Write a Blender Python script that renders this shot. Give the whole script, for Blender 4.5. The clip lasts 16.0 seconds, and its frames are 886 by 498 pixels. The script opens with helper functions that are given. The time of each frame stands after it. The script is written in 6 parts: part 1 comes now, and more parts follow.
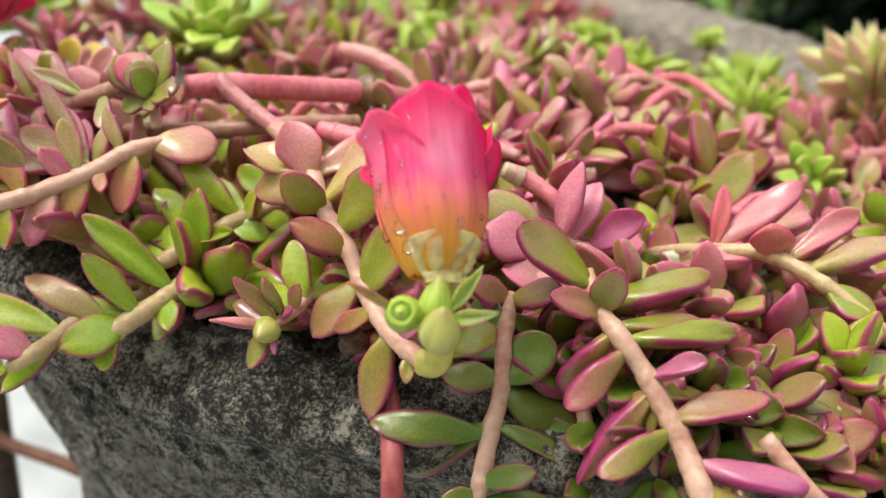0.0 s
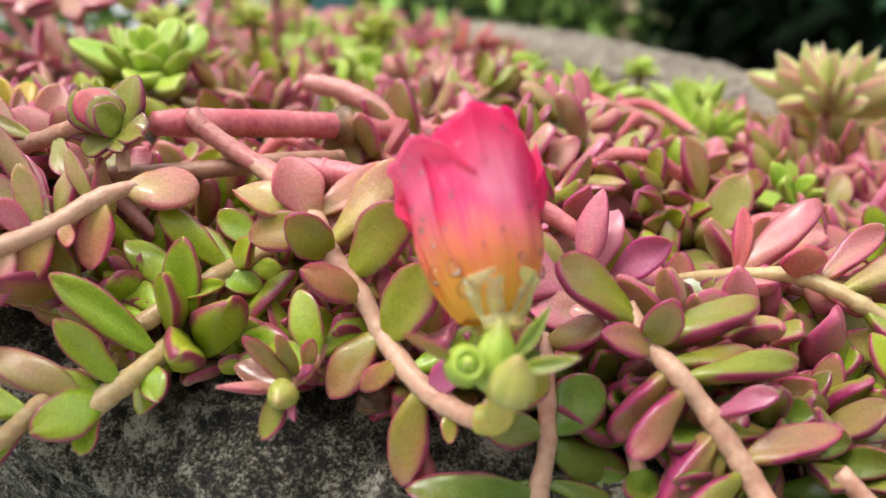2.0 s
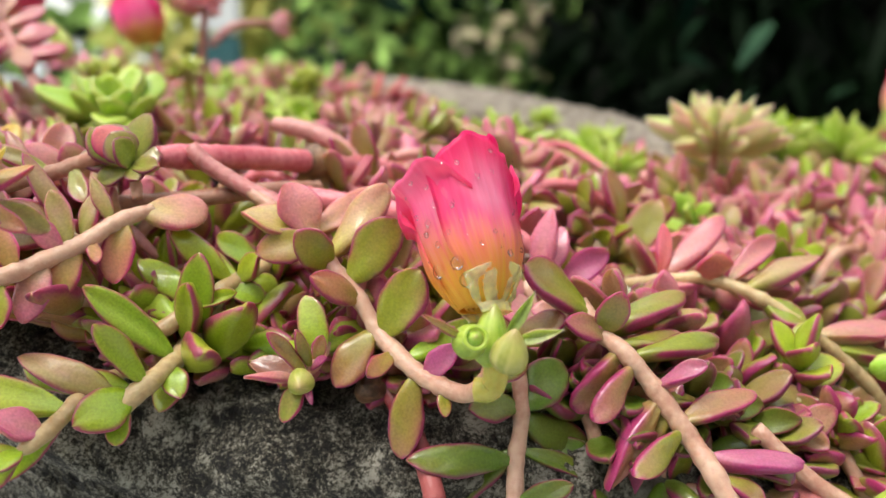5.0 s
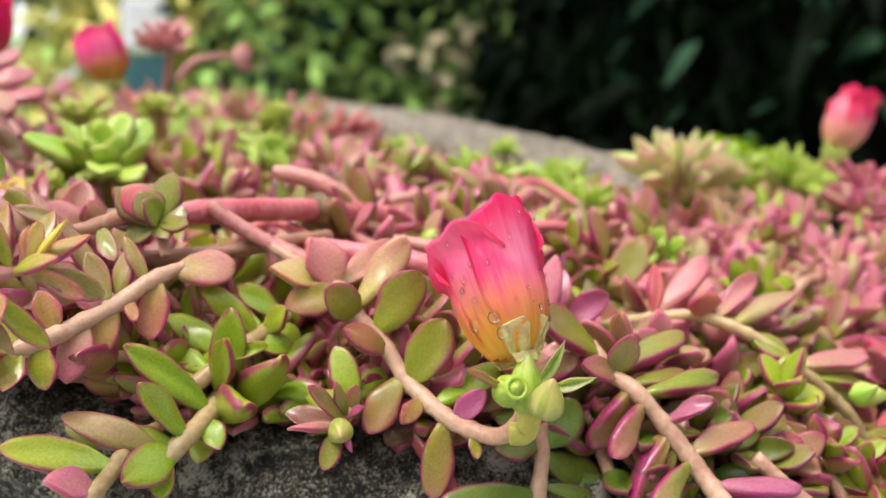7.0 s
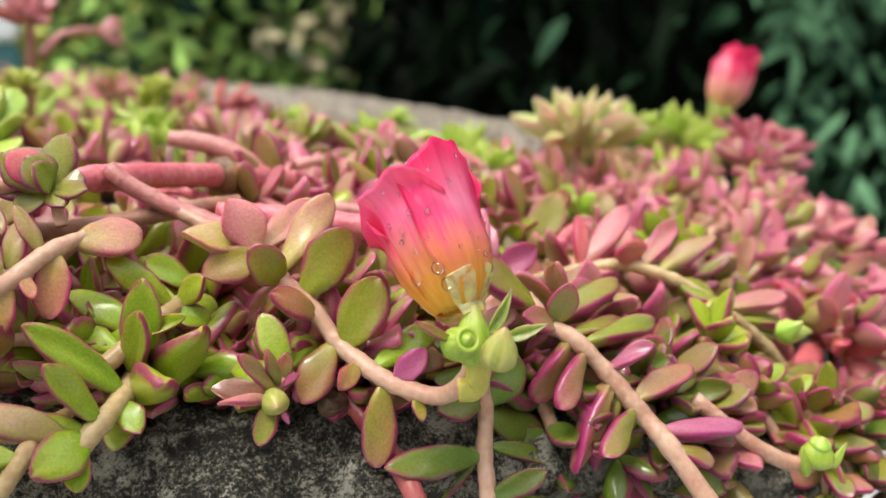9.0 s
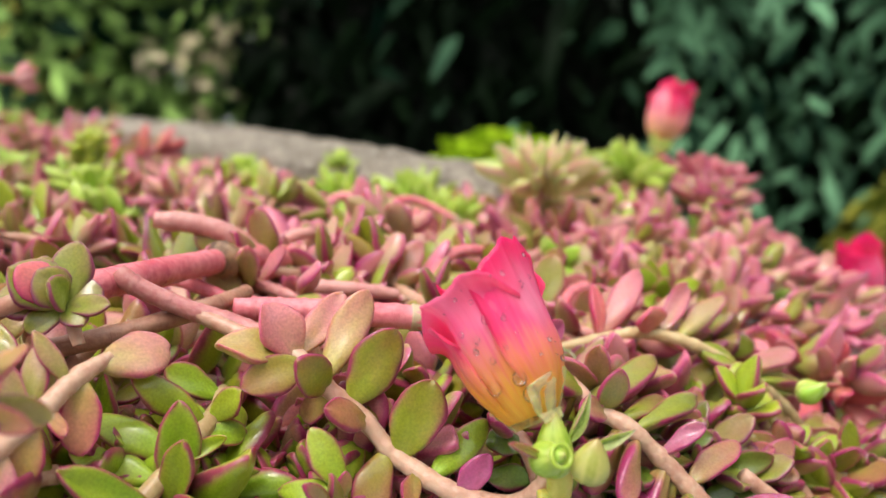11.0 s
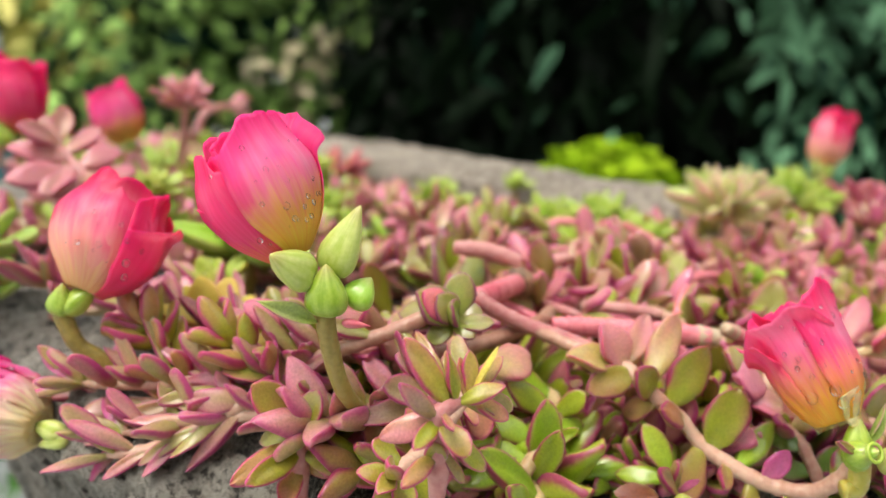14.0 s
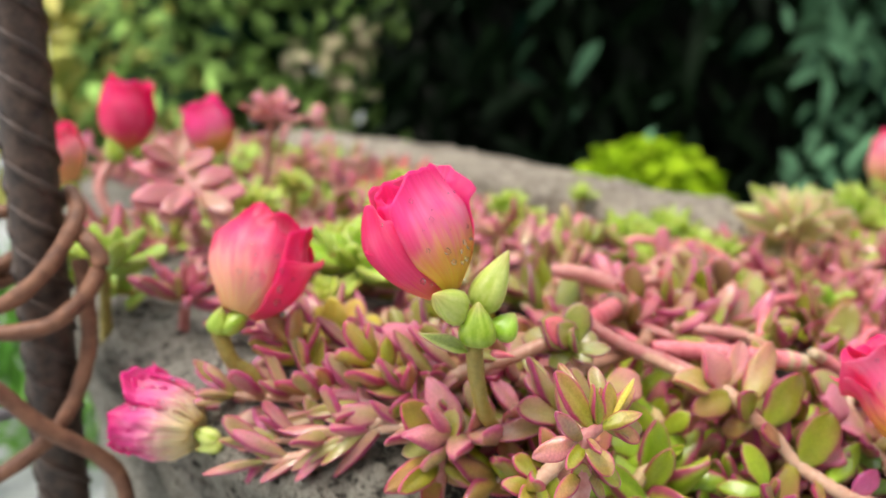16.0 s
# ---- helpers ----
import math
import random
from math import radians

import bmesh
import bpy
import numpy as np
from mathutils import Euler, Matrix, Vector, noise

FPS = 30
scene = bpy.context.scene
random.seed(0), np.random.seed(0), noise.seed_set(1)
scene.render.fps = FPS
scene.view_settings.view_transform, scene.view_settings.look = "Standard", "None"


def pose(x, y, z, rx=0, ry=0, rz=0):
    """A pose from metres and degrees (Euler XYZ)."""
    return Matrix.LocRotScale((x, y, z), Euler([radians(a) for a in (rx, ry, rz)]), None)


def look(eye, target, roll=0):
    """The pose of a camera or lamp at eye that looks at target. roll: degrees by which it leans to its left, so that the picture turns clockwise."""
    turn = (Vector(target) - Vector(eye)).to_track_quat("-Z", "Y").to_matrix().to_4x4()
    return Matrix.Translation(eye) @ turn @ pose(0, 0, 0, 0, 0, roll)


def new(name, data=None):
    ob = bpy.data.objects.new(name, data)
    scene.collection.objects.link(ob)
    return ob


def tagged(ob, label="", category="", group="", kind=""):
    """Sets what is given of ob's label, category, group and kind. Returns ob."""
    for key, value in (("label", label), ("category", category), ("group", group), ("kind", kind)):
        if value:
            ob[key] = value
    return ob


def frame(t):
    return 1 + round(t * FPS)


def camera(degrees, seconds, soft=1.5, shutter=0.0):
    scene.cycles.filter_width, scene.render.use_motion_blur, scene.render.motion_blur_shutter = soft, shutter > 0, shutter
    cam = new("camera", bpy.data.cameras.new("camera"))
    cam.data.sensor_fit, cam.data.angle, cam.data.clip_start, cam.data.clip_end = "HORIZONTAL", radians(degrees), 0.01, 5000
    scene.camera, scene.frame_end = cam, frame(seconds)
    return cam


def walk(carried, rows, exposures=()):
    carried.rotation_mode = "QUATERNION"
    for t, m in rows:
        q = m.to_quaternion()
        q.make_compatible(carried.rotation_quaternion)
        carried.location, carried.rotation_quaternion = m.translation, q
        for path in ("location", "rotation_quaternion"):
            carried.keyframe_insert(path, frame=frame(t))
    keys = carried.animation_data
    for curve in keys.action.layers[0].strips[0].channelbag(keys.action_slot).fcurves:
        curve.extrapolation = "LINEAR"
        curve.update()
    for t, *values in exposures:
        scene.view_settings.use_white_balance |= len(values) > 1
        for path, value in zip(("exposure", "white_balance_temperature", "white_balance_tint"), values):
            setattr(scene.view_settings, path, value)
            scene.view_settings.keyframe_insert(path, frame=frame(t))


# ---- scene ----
cam = camera(53.3, 16.0)
PATH = [
    (0, (0.02600, 0.02013, 0.43074), (0.01620, 0.96298, 0.09767), 1.18),
    (0.5, (0.02024, 0.01955, 0.43004), (0.02137, 0.96341, 0.09969), 1.15),
    (1, (0.01753, 0.02425, 0.42661), (0.05037, 0.97120, 0.10691), 0.80),
    (1.5, (0.01450, 0.03033, 0.42735), (0.08499, 0.98090, 0.12495), 0.41),
    (2, (0.00913, 0.03211, 0.42660), (0.11984, 0.98369, 0.13982), 0.32),
    (2.5, (0.00361, 0.03757, 0.42840), (0.15715, 0.99185, 0.17192), 0.82),
    (3, (0.00109, 0.04061, 0.42679), (0.20630, 0.98720, 0.17809), 0.95),
    (3.5, (0.00192, 0.03433, 0.42042), (0.22734, 0.97807, 0.17844), 0.83),
    (4, (-0.00053, 0.02492, 0.42467), (0.23518, 0.96812, 0.19057), 0.81),
    (4.2, (-0.00263, 0.02210, 0.42501), (0.23331, 0.96499, 0.18987), 0.94),
    (6.3, (-0.01451, 0.00746, 0.43027), (0.25133, 0.94896, 0.22311), 0.69),
    (6.5, (-0.01677, 0.00935, 0.43124), (0.26261, 0.94682, 0.22363), 0.79),
    (7, (-0.02312, 0.01076, 0.43295), (0.29183, 0.93644, 0.22336), 0.77),
    (7.5, (-0.02399, 0.01101, 0.43333), (0.32087, 0.92411, 0.21579), -0.37),
    (8, (-0.02745, 0.01369, 0.42924), (0.34923, 0.91205, 0.20327), -0.22),
    (8.5, (-0.02729, 0.01495, 0.42952), (0.37406, 0.90221, 0.20218), -0.46),
    (9, (-0.02808, 0.01956, 0.42677), (0.41189, 0.88867, 0.20078), -0.44),
    (9.2, (-0.02969, 0.02116, 0.42593), (0.42583, 0.88547, 0.21269), -0.34),
    (11.3, (-0.04749, 0.04178, 0.43817), (0.50780, 0.84387, 0.21839), -1.27),
    (11.5, (-0.05138, 0.04300, 0.43858), (0.50572, 0.84272, 0.21477), -1.02),
    (12, (-0.06073, 0.04169, 0.44132), (0.48982, 0.84550, 0.21600), -1.09),
    (12.5, (-0.06865, 0.03991, 0.44141), (0.46594, 0.85361, 0.21313), -1.21),
    (13, (-0.07840, 0.03823, 0.44471), (0.42643, 0.87284, 0.22434), -1.38),
    (13.5, (-0.08443, 0.03711, 0.44879), (0.40350, 0.88246, 0.23128), -1.61),
    (14, (-0.09146, 0.03550, 0.44948), (0.38429, 0.88968, 0.23964), -1.62),
    (14.5, (-0.10060, 0.03343, 0.45518), (0.36080, 0.89538, 0.24507), -1.53),
    (15, (-0.10535, 0.03483, 0.45683), (0.35196, 0.89823, 0.24372), -1.16),
    (15.5, (-0.11176, 0.03443, 0.45829), (0.33904, 0.90095, 0.24398), -1.04),
    (16, (-0.11325, 0.03123, 0.46087), (0.33360, 0.89818, 0.24015), -1.20),
]
walk(cam, [(t, look(eye, target, roll)) for t, eye, target, roll in PATH])
cam.data.dof.use_dof = True
cam.data.dof.focus_distance = 0.122
cam.data.dof.aperture_fstop = 17.0

# ---- sky, sun and exposure ----
sky_world = bpy.data.worlds.new("overcast_sky")
scene.world = sky_world
sky_world.use_nodes = True
wn = sky_world.node_tree.nodes
wl = sky_world.node_tree.links
sky_tex = wn.new("ShaderNodeTexSky")
sky_tex.sky_type = "NISHITA"
sky_tex.sun_disc = False
sky_tex.sun_elevation = radians(68)
sky_tex.sun_rotation = radians(-110)
sky_tex.air_density = 1.0
sky_tex.dust_density = 4.0
haze = wn.new("ShaderNodeMix")
haze.data_type = "RGBA"
haze.inputs[0].default_value = 0.65
haze.inputs[7].default_value = (6.2, 6.2, 5.9, 1)
wl.new(sky_tex.outputs[0], haze.inputs[6])
wl.new(haze.outputs[2], wn["Background"].inputs[0])
wn["Background"].inputs[1].default_value = 0.14
sun = new("sun", bpy.data.lights.new("sun", "SUN"))
sun.data.energy = 1.25
sun.data.angle = radians(25)
sun.data.color = (1.0, 0.96, 0.9)
sun.matrix_world = look((-0.55, -0.05, 1.9), (0, 0.15, 0.39))
scene.view_settings.exposure = 1.14


# ---- small tools ----
def mm(p):
    return Vector(p) * 0.001


def smooth(x):
    x = min(1.0, max(0.0, x))
    return x * x * (3 - 2 * x)


def mesh_from(name, verts, faces, mat, attrs=None, uv=None):
    me = bpy.data.meshes.new(name)
    me.from_pydata([tuple(v) for v in verts], [], faces)
    me.polygons.foreach_set("use_smooth", [True] * len(me.polygons))
    for key, values in (attrs or {}).items():
        me.attributes.new(key, "FLOAT", "POINT").data.foreach_set("value", values)
    if mat:
        me.materials.append(mat)
    me.update()
    return me


def part_mesh(name, me, parent=None, m=None, label=""):
    ob = new(name, me)
    if m is not None:
        ob.matrix_world = m
    if parent is not None:
        ob.parent = parent
    if label:
        ob["label"] = label
    return ob


def thing(name, label, category, group="", kind=""):
    return tagged(new(name), label, category, group, kind)


def curve_points(pts, n=6):
    """Points on a smooth line through the given ones."""
    p = [Vector(q) for q in pts]
    p = [2 * p[0] - p[1]] + p + [2 * p[-1] - p[-2]]
    line = []
    for i in range(1, len(p) - 2):
        a, b, c, d = p[i - 1:i + 3]
        for k in range(n):
            t = k / n
            line.append(0.5 * (2 * b + (c - a) * t + (2 * a - 5 * b + 4 * c - d) * t * t + (3 * b - a - 3 * c + d) * t ** 3))
    line.append(p[-2].copy())
    return line


def tube(line, radius, sides=10, closed_ends=True):
    """Vertices and faces of a tube along a line; radius(s) for s from 0 to 1."""
    verts, faces = [], []
    ref = Vector((0.31, 0.2, 0.93))
    for i, q in enumerate(line):
        d = (line[min(i + 1, len(line) - 1)] - line[max(i - 1, 0)]).normalized()
        a = d.cross(ref).normalized()
        b = d.cross(a)
        r = radius(i / (len(line) - 1))
        for k in range(sides):
            w = 2 * math.pi * k / sides
            verts.append(q + r * (math.cos(w) * a + math.sin(w) * b))
    for i in range(len(line) - 1):
        for k in range(sides):
            k2 = (k + 1) % sides
            faces.append((i * sides + k, i * sides + k2, (i + 1) * sides + k2, (i + 1) * sides + k))
    if closed_ends:
        faces.append(tuple(reversed(range(sides))))
        n = (len(line) - 1) * sides
        faces.append(tuple(range(n, n + sides)))
    return verts, faces


# ---- materials ----
def material(name):
    mat = bpy.data.materials.new(name)
    mat.use_nodes = True
    nt = mat.node_tree
    return mat, nt, nt.nodes["Principled BSDF"]


def node(nt, kind, **values):
    n = nt.nodes.new(kind)
    for key, value in values.items():
        n.inputs[key.replace("_", " ")].default_value = value
    return n


def ramp(nt, source, stops):
    r = nt.nodes.new("ShaderNodeValToRGB")
    e = r.color_ramp.elements
    while len(e) < len(stops):
        e.new(0.5)
    for el, (pos, col) in zip(e, stops):
        el.position = pos
        el.color = (*col, 1)
    nt.links.new(source, r.inputs[0])
    return r.outputs[0]


def math_node(nt, op, a, b=None, c=None):
    n = nt.nodes.new("ShaderNodeMath")
    n.operation = op
    for i, v in enumerate((a, b, c)):
        if v is None:
            continue
        if isinstance(v, (int, float)):
            n.inputs[i].default_value = v
        else:
            nt.links.new(v, n.inputs[i])
    return n.outputs[0]


def mix_color(nt, fac, a, b, mode="MIX"):
    n = nt.nodes.new("ShaderNodeMix")
    n.data_type = "RGBA"
    n.blend_type = mode
    for sock, v in ((n.inputs[0], fac), (n.inputs[6], a), (n.inputs[7], b)):
        if isinstance(v, (int, float)):
            sock.default_value = v
        elif isinstance(v, tuple):
            sock.default_value = (*v, 1)
        else:
            nt.links.new(v, sock)
    return n.outputs[2]


def bump(nt, bsdf, height, strength, distance):
    b = nt.nodes.new("ShaderNodeBump")
    b.inputs["Strength"].default_value = strength
    b.inputs["Distance"].default_value = distance
    nt.links.new(height, b.inputs["Height"])
    nt.links.new(b.outputs[0], bsdf.inputs["Normal"])


def leaf_material(name, inner, outer, edge, amount, spread, gloss=0.36, margin=1.0):
    """A waxy succulent leaf: inner colour, a flush of outer colour, a pale midrib and a soft coloured margin."""
    mat, nt, bsdf = material(name)
    rim = nt.nodes.new("ShaderNodeAttribute")
    rim.attribute_name = "rim"
    along = nt.nodes.new("ShaderNodeAttribute")
    along.attribute_name = "along"
    mid = nt.nodes.new("ShaderNodeAttribute")
    mid.attribute_name = "mid"
    info = nt.nodes.new("ShaderNodeObjectInfo")
    coords = nt.nodes.new("ShaderNodeTexCoord")
    tone = nt.nodes.new("ShaderNodeTexNoise")
    tone.noise_dimensions = "4D"
    tone.inputs["Scale"].default_value = 1.7
    nt.links.new(coords.outputs["Object"], tone.inputs["Vector"])
    nt.links.new(math_node(nt, "MULTIPLY", info.outputs["Random"], 37.0), tone.inputs["W"])
    geo = nt.nodes.new("ShaderNodeNewGeometry")
    grain = node(nt, "ShaderNodeTexNoise", Scale=2600.0, Detail=3.0)
    cloud = node(nt, "ShaderNodeTexNoise", Scale=620.0, Detail=4.0)
    nt.links.new(geo.outputs["Position"], grain.inputs["Vector"])
    nt.links.new(geo.outputs["Position"], cloud.inputs["Vector"])
    flush = math_node(nt, "MULTIPLY_ADD", tone.outputs["Fac"], 1.1, amount - 0.55)
    flush = math_node(nt, "ADD", flush, math_node(nt, "MULTIPLY_ADD", info.outputs["Random"], spread, -spread / 2))
    flush = math_node(nt, "ADD", flush, math_node(nt, "MULTIPLY_ADD", along.outputs["Fac"], 0.45, -0.2))
    flush = math_node(nt, "ADD", flush, math_node(nt, "MULTIPLY_ADD", cloud.outputs["Fac"], 0.24, -0.12))
    clamp = nt.nodes.new("ShaderNodeClamp")
    nt.links.new(flush, clamp.inputs[0])
    col = mix_color(nt, clamp.outputs[0], inner, outer)
    light = tuple(min(0.9, 1.45 * c + 0.07) for c in inner)
    col = mix_color(nt, math_node(nt, "MULTIPLY", mid.outputs["Fac"], 0.5), col, light)
    # margin: wide and soft, then a fuller line at the very edge
    ragged = math_node(nt, "ADD", rim.outputs["Fac"], math_node(nt, "MULTIPLY_ADD", cloud.outputs["Fac"], 0.3, -0.15))
    ragged = math_node(nt, "ADD", ragged, math_node(nt, "MULTIPLY_ADD", tone.outputs["Fac"], 0.5, -0.25))
    wide = ramp(nt, math_node(nt, "MULTIPLY", ragged, margin), [(0.30, (0, 0, 0)), (0.56, (0.12, 0.12, 0.12)), (0.78, (0.52, 0.52, 0.52)), (0.96, (0.95, 0.95, 0.95))])
    col = mix_color(nt, wide, col, edge)
    speck = ramp(nt, grain.outputs["Fac"], [(0.3, (0.84, 0.84, 0.84)), (0.7, (1.14, 1.14, 1.14))])
    col = mix_color(nt, 1.0, col, speck, "MULTIPLY")
    nt.links.new(col, bsdf.inputs["Base Color"])
    rough = math_node(nt, "MULTIPLY_ADD", cloud.outputs["Fac"], 0.3, gloss - 0.13)
    nt.links.new(rough, bsdf.inputs["Roughness"])
    bsdf.inputs["Specular IOR Level"].default_value = 0.32
    bsdf.inputs["Subsurface Weight"].default_value = 0.6
    bsdf.inputs["Subsurface Scale"].default_value = 0.002
    bsdf.inputs["Subsurface Radius"].default_value = (1.0, 1.0, 0.5)
    # rain water lies on the leaf in patches
    film = node(nt, "ShaderNodeTexNoise", Scale=170.0, Detail=2.0)
    nt.links.new(geo.outputs["Position"], film.inputs["Vector"])
    nt.links.new(ramp(nt, film.outputs["Fac"], [(0.46, (0.16, 0.16, 0.16)), (0.60, (0.62, 0.62, 0.62))]), bsdf.inputs["Coat Weight"])
    nt.links.new(ramp(nt, film.outputs["Fac"], [(0.46, (0.3, 0.3, 0.3)), (0.58, (0.07, 0.07, 0.07))]), bsdf.inputs["Coat Roughness"])
    bump(nt, bsdf, math_node(nt, "MULTIPLY_ADD", grain.outputs["Fac"], 0.35, cloud.outputs["Fac"]), 0.4, 0.0003)
    return mat


LEAF = {
    "deep": leaf_material("leaf_deep", (0.092, 0.165, 0.011), (0.16, 0.145, 0.026), (0.20, 0.020, 0.075), 0.36, 0.7, margin=1.1),
    "green": leaf_material("leaf_green", (0.22, 0.345, 0.016), (0.36, 0.40, 0.03), (0.28, 0.034, 0.095), 0.38, 0.7, margin=1.1),
    "olive": leaf_material("leaf_olive", (0.225, 0.255, 0.012), (0.36, 0.14, 0.085), (0.25, 0.020, 0.085), 0.26, 1.0, margin=1.12),
    "edged": leaf_material("leaf_edged", (0.285, 0.30, 0.016), (0.47, 0.19, 0.12), (0.39, 0.036, 0.13), 0.34, 0.9, margin=1.2),
    "pinkgreen": leaf_material("leaf_pinkgreen", (0.22, 0.265, 0.022), (0.45, 0.15, 0.16), (0.32, 0.033, 0.12), 0.5, 1.1, margin=1.1),
    "pink": leaf_material("leaf_pink", (0.30, 0.29, 0.07), (0.59, 0.205, 0.255), (0.44, 0.08, 0.18), 0.36, 1.4),
    "dusky": leaf_material("leaf_dusky", (0.32, 0.28, 0.08), (0.55, 0.17, 0.235), (0.41, 0.07, 0.17), 0.62, 1.4),
    "purple": leaf_material("leaf_purple", (0.21, 0.265, 0.025), (0.30, 0.16, 0.09), (0.20, 0.028, 0.09), 0.34, 0.7, margin=1.1),
    "lime": leaf_material("leaf_lime", (0.26, 0.42, 0.04), (0.42, 0.54, 0.09), (0.40, 0.44, 0.12), 0.45, 0.6),
    "pale": leaf_material("leaf_pale", (0.48, 0.56, 0.19), (0.68, 0.58, 0.32), (0.66, 0.36, 0.34), 0.28, 1.0),
    "coral": leaf_material("leaf_coral", (0.54, 0.20, 0.13), (0.54, 0.11, 0.14), (0.42, 0.035, 0.12), 0.5, 0.8),
    "magenta": leaf_material("leaf_magenta", (0.38, 0.13, 0.17), (0.40, 0.075, 0.20), (0.33, 0.02, 0.15), 0.6, 0.6),
    "wine": leaf_material("leaf_wine", (0.20, 0.225, 0.016), (0.37, 0.125, 0.105), (0.30, 0.022, 0.11), 0.36, 1.0, margin=1.22),
    "peach": leaf_material("leaf_peach", (0.35, 0.33, 0.06), (0.54, 0.20, 0.21), (0.45, 0.06, 0.15), 0.5, 0.9, margin=0.9),
    "mauve": leaf_material("leaf_mauve", (0.30, 0.30, 0.07), (0.48, 0.16, 0.21), (0.40, 0.05, 0.17), 0.48, 0.9, margin=1.15),
    "blush": leaf_material("leaf_blush", (0.50, 0.27, 0.23), (0.60, 0.25, 0.29), (0.46, 0.12, 0.18), 0.6, 0.6, margin=0.8),
    "yellow": leaf_material("leaf_yellow", (0.55, 0.50, 0.06), (0.60, 0.42, 0.10), (0.52, 0.17, 0.12), 0.4, 0.6, margin=0.8),
    "rosy": leaf_material("leaf_rosy", (0.44, 0.24, 0.16), (0.50, 0.16, 0.19), (0.38, 0.055, 0.13), 0.5, 0.8),
    "moss": leaf_material("leaf_moss", (0.24, 0.36, 0.03), (0.40, 0.46, 0.08), (0.40, 0.34, 0.10), 0.4, 0.8),
    "sepal": leaf_material("leaf_sepal", (0.22, 0.32, 0.05), (0.34, 0.38, 0.14), (0.34, 0.14, 0.16), 0.40, 0.4),
}


def stem_material(name, low, high, gloss=0.42, glow=0.15, relief=0.6):
    mat, nt, bsdf = material(name)
    coords = nt.nodes.new("ShaderNodeTexCoord")
    n1 = node(nt, "ShaderNodeTexNoise", Scale=110.0, Detail=5.0)
    n2 = node(nt, "ShaderNodeTexNoise", Scale=900.0, Detail=3.0)
    nt.links.new(coords.outputs["Object"], n1.inputs["Vector"])
    nt.links.new(coords.outputs["Object"], n2.inputs["Vector"])
    f = math_node(nt, "MULTIPLY_ADD", n2.outputs["Fac"], 0.4, math_node(nt, "MULTIPLY", n1.outputs["Fac"], 0.7))
    nt.links.new(ramp(nt, f, [(0.42, low), (0.64, high)]), bsdf.inputs["Base Color"])
    bsdf.inputs["Roughness"].default_value = gloss
    bsdf.inputs["Subsurface Weight"].default_value = glow
    bsdf.inputs["Subsurface Scale"].default_value = 0.001
    bump(nt, bsdf, n2.outputs["Fac"], relief, 0.0003)
    return mat


STEM = {
    "tan": stem_material("stem_tan", (0.42, 0.205, 0.14), (0.58, 0.37, 0.26)),
    "rose": stem_material("stem_rose", (0.426, 0.137, 0.137), (0.562, 0.274, 0.243)),
    "red": stem_material("stem_red", (0.52, 0.095, 0.13), (0.70, 0.23, 0.25)),
    "hanging": stem_material("stem_hanging", (0.20, 0.03, 0.035), (0.34, 0.08, 0.075)),
    "green": stem_material("stem_green", (0.20, 0.15, 0.028), (0.34, 0.26, 0.06)),
    "yellow": stem_material("stem_yellow", (0.40, 0.36, 0.04), (0.56, 0.50, 0.11), 0.3, 0.4),
    "brown": stem_material("stem_brown", (0.274, 0.114, 0.076), (0.426, 0.228, 0.152)),
    "scar": stem_material("stem_scar", (0.07, 0.035, 0.02), (0.30, 0.17, 0.09)),
    "straw": stem_material("stem_straw", (0.36, 0.24, 0.11), (0.54, 0.41, 0.21)),
    "dry": stem_material("stem_dry_end", (0.342, 0.213, 0.122), (0.532, 0.395, 0.258)),
}


